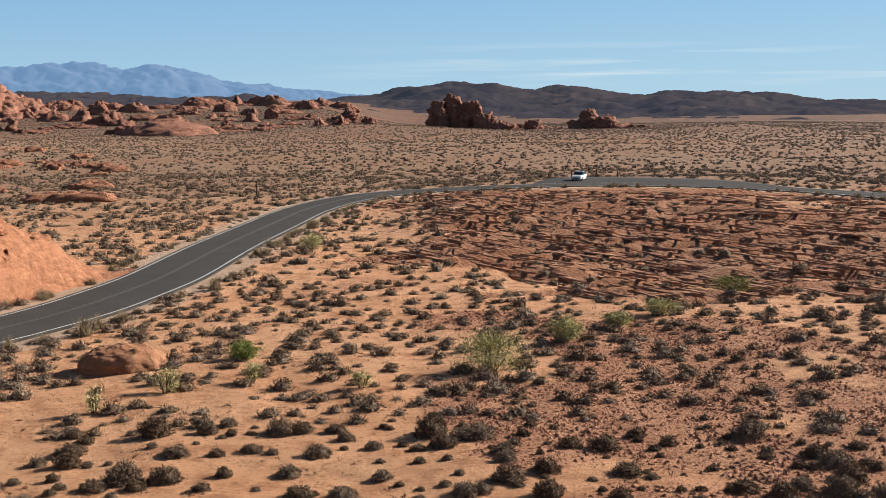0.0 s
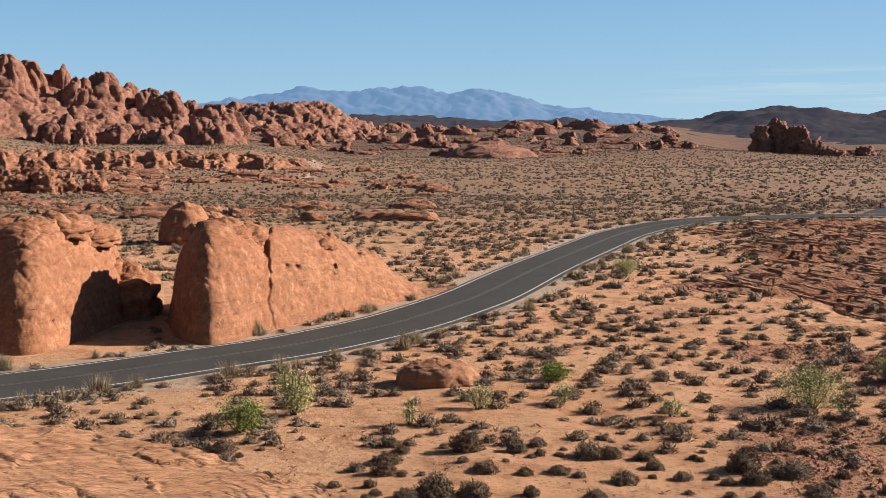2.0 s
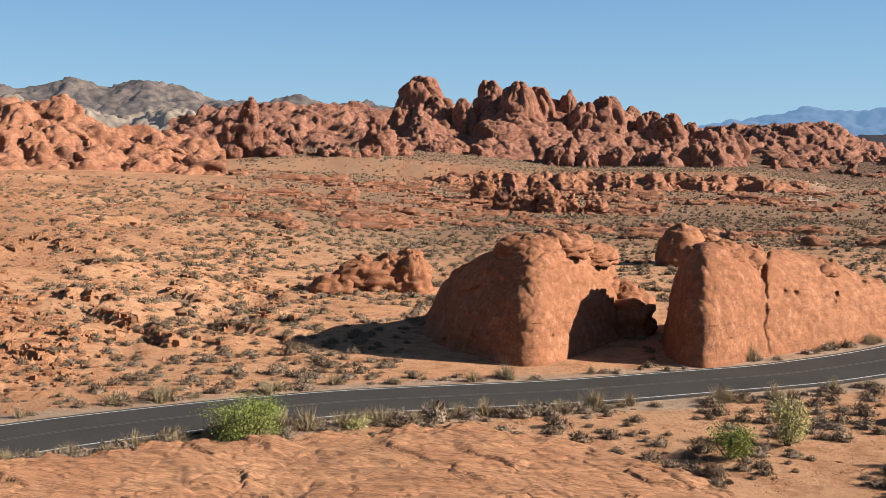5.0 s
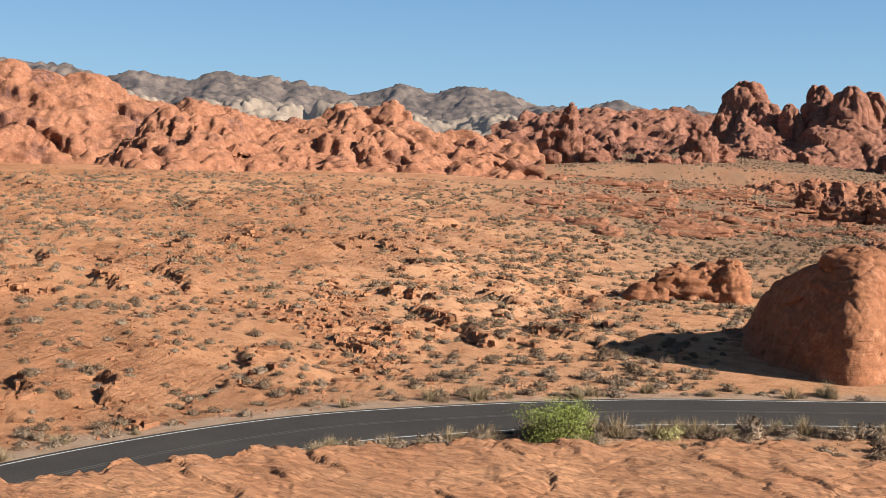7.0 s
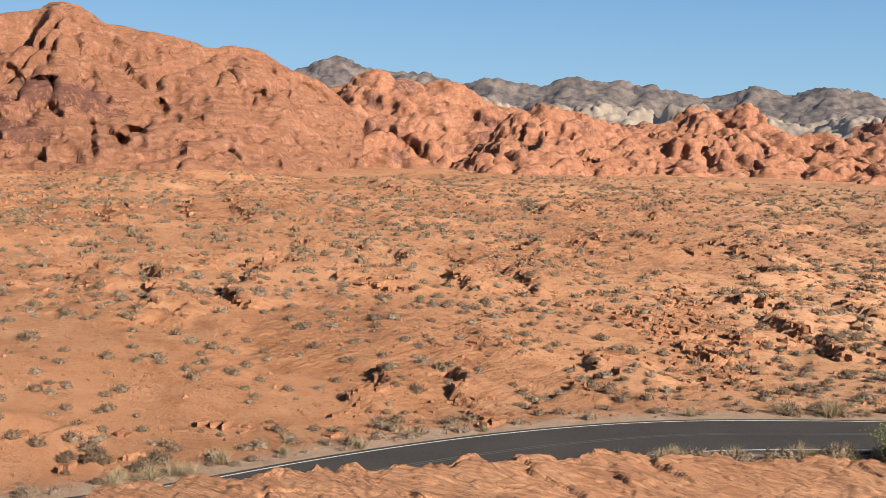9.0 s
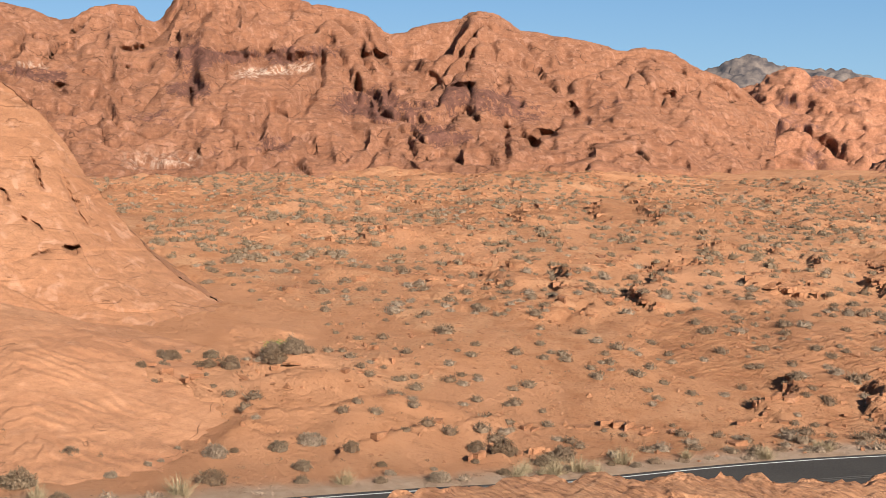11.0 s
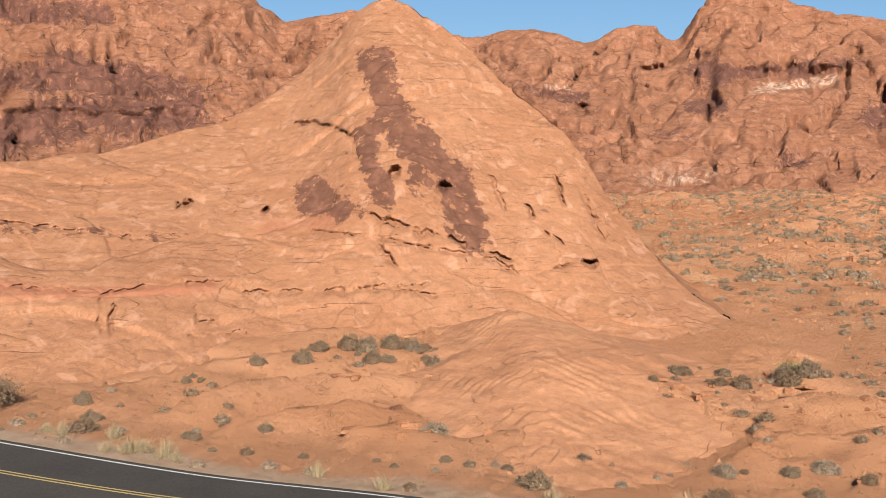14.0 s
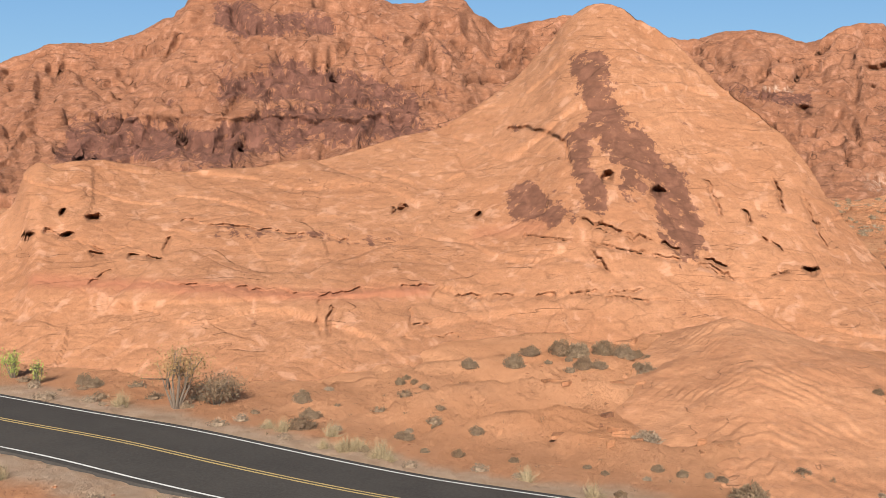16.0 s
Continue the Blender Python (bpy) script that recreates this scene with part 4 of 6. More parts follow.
ridge("red_range", "tall knobby red sandstone range with dark varnish and hollows", RED, (72, 146),
      range_foot,
      curve([72, 73.7, 74.6, 76, 77.5, 79, 80.8, 83.2, 85.5, 87, 88, 89.5, 90.5, 92.6, 94.6, 99.3, 99.9, 101.1, 102.7, 104.5, 105.5, 107.8, 109.1, 114.9, 116.5, 118.3, 119.3, 122.7, 126, 129, 132, 133.2, 135.5, 137.9, 140.3, 146],
            [1.8, 3.23, 3.74, 4.61, 5.15, 5.07, 5.53, 5.95, 6.85, 6.4, 6.2, 5.89, 6.54, 7.08, 7.36, 7.39, 6.4, 6.76, 6.81, 6.36, 6.73, 6.83, 6.56, 7.6, 7.46, 7.3, 8.3, 8.4, 9.2, 9.3, 8.40, 7.5, 6.45, 6.27, 5.35, 4.5]),
      curve([72, 78, 90, 110, 146], [380, 370, 350, 330, 310]), step=0.09, rows=250, depth=80, swell=1.5, size=26, crack=0.35, layers=0.7, block=0.75, pockets=0.0, second=(7, 0.32), shape=1.25, carve=range_carve, marks=range_varnish, salt=range_salt,
      knob=0.1, joint=(1.0, 1.0, 3.2), pillow=0.5, broad=True, tiers=(6, 2.0, 1.8), pieces=(80.1, 89.1, 99.6, 109.5, 119.4, 130.2))
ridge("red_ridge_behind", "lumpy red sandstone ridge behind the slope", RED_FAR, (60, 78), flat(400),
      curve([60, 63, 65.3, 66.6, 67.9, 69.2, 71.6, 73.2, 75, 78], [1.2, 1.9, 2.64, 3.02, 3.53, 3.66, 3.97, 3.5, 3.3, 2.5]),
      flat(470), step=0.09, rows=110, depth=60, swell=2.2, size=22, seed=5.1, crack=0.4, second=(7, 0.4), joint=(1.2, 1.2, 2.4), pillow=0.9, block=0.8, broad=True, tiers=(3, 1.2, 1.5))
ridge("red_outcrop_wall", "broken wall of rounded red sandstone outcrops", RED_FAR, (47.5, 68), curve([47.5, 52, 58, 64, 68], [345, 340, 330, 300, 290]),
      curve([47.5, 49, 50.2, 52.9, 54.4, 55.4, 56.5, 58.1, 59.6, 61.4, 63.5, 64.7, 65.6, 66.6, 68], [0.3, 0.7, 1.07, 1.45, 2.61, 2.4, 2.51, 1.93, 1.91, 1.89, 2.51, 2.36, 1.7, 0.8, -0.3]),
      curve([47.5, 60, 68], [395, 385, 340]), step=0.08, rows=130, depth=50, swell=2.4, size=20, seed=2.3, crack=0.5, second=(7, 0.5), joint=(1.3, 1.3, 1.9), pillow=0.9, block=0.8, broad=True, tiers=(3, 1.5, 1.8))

# ---- spires ----
rs = random.Random(4)
main = [(38.6, 3.45, 0.85), (37.7, 2.5, 0.7), (36.5, 2.5, 0.45), (35.3, 3.2, 0.6), (34.1, 3.2, 0.75), (33.1, 2.9, 0.6), (31.7, 2.8, 0.45), (30.0, 2.45, 0.9),
        (28.0, 1.7, 0.6), (27.1, 1.5, 0.5), (26.3, 1.25, 0.6), (25.0, 1.0, 0.8), (39.4, 2.0, 0.6), (32.4, 2.3, 0.7), (30.9, 2.2, 0.6), (29.0, 1.9, 0.6)]
massif = ridge("spire_massif", "jagged red sandstone spires and fins above a plateau", SPIRE, (23.8, 40.2), curve([23.8, 30, 36, 40.2], [600, 585, 575, 590]),
               curve([23.8, 25, 27.1, 28.5, 30, 31.2, 32.4, 33.1, 34.7, 35.6, 36.2, 37, 38, 38.6, 39.4, 40.2], [0.2, 0.85, 1.2, 1.35, 2.1, 2.0, 2.15, 2.4, 2.75, 2.4, 1.5, 1.7, 2.2, 2.6, 1.6, 0.2]),
               flat(650), step=0.06, rows=110, depth=50, swell=4.2, size=26, layers=0.3, crack=0.6, foot_dip=1, second=(9, 0.6), joint=(1.6, 1.6, 1.1), pillow=0.4)
for b, t0, w in main:
    v, f = lump_at(b, 645 + 12 * math.sin(b * 2), t0 + 0.15, w * 1.75, w * 20, size=24, swell=4.2, square=2.3, rings=48, seed=b, point=1.05, layers=0.4, block=1.2, knob=0.3, joint=(1.8, 1.8, 1.0), pillow=0.35)
    new("spire", mesh_of("spire", v, f, SPIRE)).parent = massif
for _ in range(22):
    b = rs.uniform(25, 39.2)
    v, f = lump_at(b, rs.uniform(575, 600), rs.uniform(-0.3, 0.7) * (0.5 if b < 29 else 1), rs.uniform(0.5, 1.0), size=14, swell=2.8, square=1.7, rings=24, seed=b, point=1.2, block=1.4, joint=(2.0, 2.0, 1.0), pillow=0.3)
    new("buttress", mesh_of("buttress", v, f, SPIRE)).parent = massif
lumps = [lump_at(b, r, t, w, size=11, swell=3, square=2.6, rings=28, block=1.4, seed=b) for b, r, t, w in
         [(40.5, 500, 1.7, 0.75), (39.6, 505, 0.6, 0.7), (40.9, 480, 0.2, 0.5), (42.3, 470, 0.25, 0.8), (43.2, 480, -0.1, 0.5), (45.2, 490, 0.5, 0.7), (44.4, 510, 0.85, 0.5), (46.4, 520, 2.5, 0.6), (47.2, 520, 1.6, 0.6), (45.7, 530, 1.4, 0.6), (41.6, 480, -0.3, 0.5)]]
rock_of("sandstone_fin", "dark red sandstone fin with shaded hollows", lumps, SPIRE)
ridge("red_ridge_far", "smooth red sandstone ridge behind the fins", SPIRE, (38, 50), flat(760),
      curve([38, 39.5, 41.6, 42.8, 45.7, 48, 50], [1.2, 1.9, 2.23, 2.34, 2.3, 2.1, 1.4]), flat(860), step=0.08, rows=60, depth=80, swell=7, size=30, seed=8.8)
ridge("red_ridge_low", "low red sandstone ridge with a flat top", SPIRE, (17.5, 27), flat(800),
      curve([17.5, 18.5, 19.6, 20.9, 23.2, 25, 27], [0.0, 0.4, 0.97, 1.24, 1.30, 1.0, 0.6]), flat(870), step=0.06, rows=50, depth=60, swell=6, size=20, seed=3.8)

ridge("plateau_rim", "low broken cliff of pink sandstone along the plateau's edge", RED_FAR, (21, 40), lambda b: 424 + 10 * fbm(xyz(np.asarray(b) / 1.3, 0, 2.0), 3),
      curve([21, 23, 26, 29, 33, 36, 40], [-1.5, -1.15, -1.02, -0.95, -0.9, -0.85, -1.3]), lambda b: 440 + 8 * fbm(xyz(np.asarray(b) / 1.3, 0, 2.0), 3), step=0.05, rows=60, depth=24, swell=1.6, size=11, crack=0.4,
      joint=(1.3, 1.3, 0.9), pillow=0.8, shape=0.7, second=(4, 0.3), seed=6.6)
# low outcrops on the plain
def outcrop(b, r, top, wide, deep=None, material=SPIRE, label="low red sandstone outcrop on the plain", **more):
    ob = rock_of("sandstone_outcrop", label, [lump_at(b, r, top, wide, deep, seed=b, **more)], material, "rock")
    return tagged(ob, group="outcrops on the plain")


for _ in range(150):
    b = rs.uniform(4.0, 24)
    r = rs.uniform(640, 1050)
    floor_ = -math.degrees(math.atan((EYE - float(ground_z(*at(b, r)))) / r))
    outcrop(b, r, floor_ + 0.07 + 0.42 * rs.random() ** 2.0, rs.uniform(0.2, 1.0), rs.uniform(3, 7), size=5, swell=1.5, rings=12, block=2.2, square=1.6, point=1.3)
outcrop(12.4, 620, -0.62, 2.2, 26, size=26, swell=1.4, rings=44, square=2.0, point=1.35, layers=1.0, label="smooth red sandstone whaleback on the plain")
# broken ledges between the domes and the spires
for _ in range(110):
    b, r = rs.uniform(15, 48), rs.uniform(190, 430)
    w = rs.uniform(0.4, 1.6) * 250 / r
    outcrop(b, r, -math.degrees(math.atan((EYE - float(ground_z(*at(b, r)))) / r)) + rs.uniform(0.08, 0.34) * 250 / r, w, rs.uniform(1.5, 4), size=2.6, swell=1.0, rings=16, square=3.4, material=RED_FAR, label="broken red sandstone ledge among shrubs")
for b, r, t0, w in [(33.6, 300, -2.0, 0.6), (32.6, 298, -1.8, 0.6), (31.7, 300, -2.1, 0.6), (34.6, 310, -1.6, 0.7), (30.4, 300, -2.2, 0.5), (35.6, 330, -1.3, 0.7), (33.0, 330, -1.4, 0.7)]:
    outcrop(b, r, t0, w, 3.5, size=3, swell=1.6, rings=30, square=3.2, material=RED_FAR, label="knobby dark red outcrop in the wash")
lumps = [lump_at(b, r, t, w, size=9, swell=3, rings=26, block=1.4, seed=b) for b, r, t, w in
         [(0.2, 720, 0.2, 0.55), (-0.5, 725, 0.45, 0.6), (-1.3, 720, 0.2, 0.6), (-2.0, 710, -0.35, 0.6), (-2.8, 700, -0.9, 0.6)]]
rock_of("red_butte", "rounded red sandstone butte on the plain", lumps, SPIRE)
lumps = [lump_at(b, r, t, w, size=9, swell=3, rings=24, seed=b) for b, r, t, w in
         [(-4.2, 720, -0.7, 0.5), (-3.4, 715, -0.95, 0.5), (-5.2, 720, -1.1, 0.4), (-6.1, 720, -0.75, 0.4), (-6.7, 725, -0.25, 0.5), (-7.5, 720, -0.55, 0.6), (-8.3, 715, -1.0, 0.6), (-9.0, 715, -1.2, 0.6), (4.3, 760, -0.25, 0.5), (3.4, 760, -0.5, 0.4)]]
rock_of("red_butte", "low red sandstone outcrops beside the butte", lumps, SPIRE)

# ---- the domes by the road ----
dome_foot = curve([28.6, 29.5, 30.3, 31.1, 32.0, 33.0, 34.0, 35.2, 36.6, 38.2, 39.2], [96, 92.5, 89.6, 86.8, 84.0, 82.0, 81.7, 83.4, 87.0, 92.5, 96])
cleft_foot = curve([14.2, 17, 19.5, 22.4, 24.5, 25.6, 26.6, 27.2, 27.6], [108, 101, 95, 89, 84, 82.8, 84.5, 87.5, 91])
west_dome = ridge("sandstone_dome", "rounded red sandstone dome with wind hollows beside the road", DOME, (28.6, 39.2),
      dome_foot,
      curve([28.6, 29.2, 29.6, 30.8, 32.1, 33.4, 33.9, 35.2, 36.2, 37.0, 37.7, 38.1, 38.5, 39.2], [-9.2, -6.5, -5.3, -4.15, -3.8, -3.8, -4.0, -4.5, -4.95, -5.4, -6.3, -7.0, -8.0, -9.1]),
      lambda b: dome_foot(b) + 7.5, step=0.05, rows=120, depth=9, swell=0.42, size=7.5, layers=0.7, crack=0.06, foot_dip=0.3, block=0.35, pockets=0.5, second=(1.7, 0.07),
      dome=True, knob=0.5, pillow=0.3,
      carve=lambda b, e: -1.3 * np.exp(-((b - 36.2) / 0.55) ** 2 - ((e + 6.6) / 0.28) ** 2) - 1.0 * np.exp(-((b - 36.1) / 0.3) ** 2 - ((e + 8.9) / 0.4) ** 2)
      - 0.8 * np.exp(-((b - 35.6) / 0.35) ** 2 - ((e + 9.4) / 0.3) ** 2) - 0.5 * np.exp(-((b - 32.4) / 0.12) ** 2 - ((e + 8.5) / 0.12) ** 2) - 0.9 * np.exp(-((b - 38.0) / 0.3) ** 2 - ((e + 8.0) / 0.5) ** 2))
east_dome = ridge("sandstone_dome", "cleft red sandstone dome sloping down to the road", DOME, (14.2, 27.6),
      cleft_foot,
      curve([14.2, 15.1, 16.6, 17.9, 19.2, 20.4, 21.1, 22.2, 22.7, 22.95, 23.2, 24.0, 25.0, 26.1, 26.6, 27.0, 27.3, 27.6], [-7.6, -7.5, -6.9, -5.9, -5.25, -4.75, -4.55, -4.35, -4.5, -4.95, -4.5, -4.12, -4.05, -4.4, -5.2, -6.3, -8.0, -9.7]),
      lambda b: cleft_foot(b) + 2.0 + 5.0 * smooth(14.2, 20, b), step=0.05, rows=110, depth=9, swell=0.36, size=7.5, layers=0.6, crack=0.05, foot_dip=0.3, seed=4.4, block=0.3, pockets=0.25, second=(1.7, 0.06),
      dome=True, knob=0.4, pillow=0.2,
      carve=lambda b, e: -0.28 * np.exp(-((b - 22.75 - 0.09 * (e + 7) - 0.4 * fbm(xyz(e * 0.7, 0, 2), 3)) / 0.08) ** 2) - 0.9 * np.exp(-((b - 19.75) / 0.10) ** 2 - ((e + 6.35) / 0.14) ** 2)
      - 0.5 * np.exp(-((b - 21.9) / 0.14) ** 2 - ((e + 6.3) / 0.13) ** 2) - 0.5 * np.exp(-((b - 21.45) / 0.12) ** 2 - ((e + 6.35) / 0.11) ** 2))
# broken cap rock lies on both crowns
for dome_, caps in ((west_dome, [(30.9, -4.15, 1.5), (32.2, -3.72, 1.8), (33.6, -3.8, 1.6)]), (east_dome, [(25.1, -4.12, 1.5), (24.0, -4.25, 1.3), (20.9, -4.72, 1.4), (18.9, -5.5, 1.2)])):
    for cb, ce, cw in caps:
        cr_ = float((dome_foot if dome_ is west_dome else cleft_foot)(cb)) + 7.5
        cx, cy = at(cb, cr_)
        hi = EYE + cr_ * math.tan(radians(ce))
        v, f = blob((float(cx), float(cy), hi - 1.1), (cr_ * radians(cw), 2.6, 1.1), turn=cb, size=2.4, swell=0.45, layers=1.0, square=2.0, rings=34, seed=cb, block=0.9)
        tagged(new("caprock", mesh_of("caprock", v, f, DOME)), "dark broken cap rock").parent = dome_
rock_of("sandstone_saddle", "low red sandstone saddle between the two domes", [lump_at(29.3, 97, -5.9, 1.6, 3, size=4, swell=0.8, rings=40)], DOME)
rock_of("sandstone_hillock", "small red sandstone knob behind the domes", [lump_at(26.5, 160, -3.2, 1.25, 4, size=4, swell=0.45, rings=40, square=2.0), lump_at(25.4, 162, -3.7, 1.0, 3, size=4, swell=0.6, rings=30)], DOME)
rock_of("overhung_outcrop", "low red outcrop with a shaded overhang", [lump_at(40.6, 128, -4.75, 2.2, 3.0, size=4, swell=1.0, rings=44), lump_at(39.0, 128, -4.55, 1.0, 3, size=3, swell=0.8, rings=30), lump_at(42.6, 127, -5.5, 1.2, 2.5, size=3, swell=0.7, rings=30)], DOME)
rock_of("red_boulder", "low wedge of red sandstone lying by the road", [lump_at(14.9, 69, -10.6, 2.1, 1.8, size=3.2, swell=0.25, rings=60, square=2.0, layers=1.2, point=1.1)], ORANGE)

# ---- the great slickrock peak ----
peak_crest_r = curve([92, 99.7, 104, 110, 114, 120, 128, 135, 143], [76, 86, 94, 104, 108, 102, 93, 90, 86])
peak_foot = curve([92, 94.1, 98, 102, 105, 110, 115, 119, 123, 128, 132, 136, 141, 143], [72, 70, 70, 72, 75, 72, 70, 68, 63, 60, 61, 66, 70, 72])


PEAK_CRACKS = [[(117.5, 2.7), (116.0, 2.5), (115.0, 2.0), (114.7, 1.0)], [(114.0, -2.8), (113.0, -3.9)],
               [(114.2, -1.6), (111, -2.6), (108, -3.6), (106, -4.2)], [(106.0, -2.4), (104.9, -3.2), (103.7, -4.0)], [(107.0, -1.0), (106.2, -2.2)], [(105.5, 0.2), (105.2, -1.2)],
               [(125.9, -5.6), (125.9, -6.9)], [(136.6, -3.0), (133.5, -3.2), (133.2, -2.4)]]
PEAK_LEDGES = [[(134.3, -4.3), (130.0, -4.6), (126.2, -5.01), (123.0, -4.66), (120.9, -4.65), (119.9, -5.31)],
               [(126.4, -5.37), (126.4, -6.8)],
               [(122.2, -5.69), (122.1, -6.48), (120.8, -6.54)],
               [(119.3, -5.32), (115.7, -5.12), (111.5, -4.89)],
               [(116.7, -2.38), (113.6, -2.7), (111.5, -3.22), (108.4, -3.73), (106.1, -4.78)],
               [(114.1, -3.17), (112.5, -4.32)],
               [(113.7, -1.97), (111.5, -2.65)],
               [(135.8, -3.71), (137.0, -4.6)],
               [(138.5, -1.96), (135.9, -2.88), (135.0, -2.64)],
               [(104.3, -0.48), (103.9, -1.53), (103.2, -2.84)],
               [(119.9, -5.14), (117.0, -5.15), (113.8, -5.18), (110.3, -5.39)],
               [(111.4, -3.04), (109.2, -3.59), (106.9, -4.52), (104.8, -3.89)],
               [(132.5, -1.53), (128.2, -2.1), (124.6, -2.65)],
               [(104.3, -0.37), (103.9, -1.52)],
               [(122.5, -7.12), (119.9, -7.02)],
               [(108.4, 0.15), (107.9, -1.4)]]
PEAK_CAVES = [(122.5, -1.1, 0.22, 0.16), (122.9, -1.05, 0.1, 0.1), (118.9, -1.4, 0.18, 0.14), (113.0, 0.4, 0.32, 0.25), (110.7, -0.35, 0.45, 0.22), (103.9, -3.9, 0.45, 0.16),
              (139.3, -2.1, 0.3, 0.14), (137.6, -2.1, 0.3, 0.12), (137.7, -1.1, 0.18, 0.16), (136.4, -1.3, 0.5, 0.18)]


def peak_carve(b, e):
    wob_b, wob_e = b + 0.16 * fbm(xyz(b * 2, e * 2, 1), 3), e + 0.16 * fbm(xyz(b * 2, e * 2, 9), 3)
    gaps = smooth(-0.35, 0.15, fbm(xyz(b * 0.8, e * 0.8, 4), 3))
    d = np.zeros(np.shape(b))
    for line in PEAK_CRACKS:
        d = np.minimum(d, -0.9 * line_cut(wob_b, wob_e, line, 0.08) * np.maximum(gaps, 0.9 if line[0] == (117.5, 2.7) else 0.1))
    for line in PEAK_LEDGES:
        d = np.minimum(d, -0.55 * line_cut(wob_b, wob_e, line, 0.07) * np.maximum(gaps, 0.35))
    for cb, ce, w, h in PEAK_CAVES:
        d = np.minimum(d, -1.8 * np.exp(-(((wob_b - cb) / w / 0.72) ** 2 + ((wob_e - ce) / h) ** 2) ** 2))
    # the ledge that shades the red band
    return d + 0.5 * smooth(-5.3, -4.9, e + 0.02 * (b - 126)) * smooth(-3.0, -4.6, e) * smooth(118, 122, b) * smooth(140, 132, b)


def peak_varnish(b, e):
    n = 0.45 * fbm(xyz(b * 0.9, e * 0.5, 3), 3)
    core = 1.1 * line_cut(b, e, [(113.7, 5.2), (113.2, 3.6), (112.6, 2.6), (111.2, 1.5), (110.5, 0.4), (109.8, -0.8), (109.3, -2.4)], 0.95) + n
    side = line_cut(b, e, [(116.8, -0.6), (115.4, -1.4)], 0.9) + n
    up = 1.1 * line_cut(b, e, [(113.2, 3.4), (114.2, 2.2), (114.1, 0.6), (113.4, -0.6)], 0.6) + n
    band = 0.6 * line_cut(b, e, [(131, -2.0), (121.5, -2.5)], 0.45) + n
    return smooth(0.15, 0.9, np.maximum.reduce([core, side, up, band - 0.15, 0.55 * line_cut(b, e, [(113.0, 2.2), (111.6, -0.8)], 1.1) + n]))


ridge("slickrock_peak", "steep orange slickrock peak with dark varnish streaks and small caves", ORANGE, (92, 143), peak_foot,
      curve([92, 94.1, 99.7, 102.5, 104.8, 108.1, 111, 112.2, 114.1, 114.9, 116.2, 117.5, 119.6, 123.2, 128.8, 133.5, 138, 139.2, 139.8, 140.4, 143], [-8, -7.45, -4.58, -1.52, 1.84, 4.72, 7.18, 8.03, 8.15, 7.6, 5.93, 4.6, 3.22, 2.18, 0.9, 0.8, 1.06, 0.69, -0.6, -1.16, -3]),
      peak_crest_r, step=0.08, rows=280, depth=40, swell=0.8, size=16, layers=0.25, crack=0.04, foot_dip=1.0, shape=0.95, block=0.7, second=(4.0, 0.07), knob=0.25, joint=(0.8, 0.8, 2.0), pillow=0.1,
      pieces=(108.0, 118.4, 130.4),
      carve=peak_carve, marks=peak_varnish,
      rose=lambda b, e: line_cut(b, e + 0.12 * fbm(xyz(b * 1.2, e * 3, 4), 3), [(139, -4.1), (133, -4.6), (127, -5.05), (121.5, -5.0)], 0.30) + 0.6 * line_cut(b, e, [(119, -2.2), (116, -2.0)], 0.35))


def build_spur():
    b, r = np.meshgrid(np.arange(95, 117, 0.08), np.arange(44.5, 80, 0.14), indexing="ij")
    x, y = at(b, r)
    axis = 105.2 + 0.11 * (r - 50)
    tall = (0.7 + 1.6 * smooth(50, 69, r)) * smooth(45, 52, r) * smooth(80, 71, r)
    wide = np.where(b > axis, 4.2, 6.0) * (1 + 0.25 * fbm(xyz(x / 7, y / 7, 3.2), 2))
    hump = tall * np.exp(-(np.abs(b - axis) / wide) ** 1.5) + 0.45 * np.exp(-((b - 105) / 7) ** 2 - ((r - 58) / 11) ** 2)
    body = smooth(0.25, 1.2, hump)
    p = np.stack([x, y, ground_z(x, y) + hump], -1)
    # cross-beds: thin plates that dip away from the crest and end in little scarps
    dip = 0.85 * x + 0.5 * y + 2.6 * p[..., 2] + 1.1 * fbm(xyz(x / 6, y / 6, 1.2), 3)
    fall = -0.5 * x + 0.9 * y + 2.2 * p[..., 2] + 0.9 * fbm(xyz(x / 5, y / 5, 6.2), 3)
    bed = np.where(b > axis, dip * 1.9, fall * 1.2)
    saw = bed - np.floor(bed)
    p[..., 2] += body * (0.13 * (smooth(0.0, 0.14, saw) - saw) * smooth(-0.05, 0.45, fbm(xyz(x / 4, y / 4, 9.2), 3)) + 0.16 * relief(p, 6, 0.8, 0.4, 0.12, 0.0, 0.8, 0.2, (0.8, 0.8, 1.0), 0.1)) - 0.42 - 0.12 * fbm(xyz(x / 3, y / 3, 8), 3)
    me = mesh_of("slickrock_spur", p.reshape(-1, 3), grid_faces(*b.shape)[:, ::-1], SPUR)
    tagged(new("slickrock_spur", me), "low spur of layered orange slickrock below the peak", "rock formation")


build_spur()

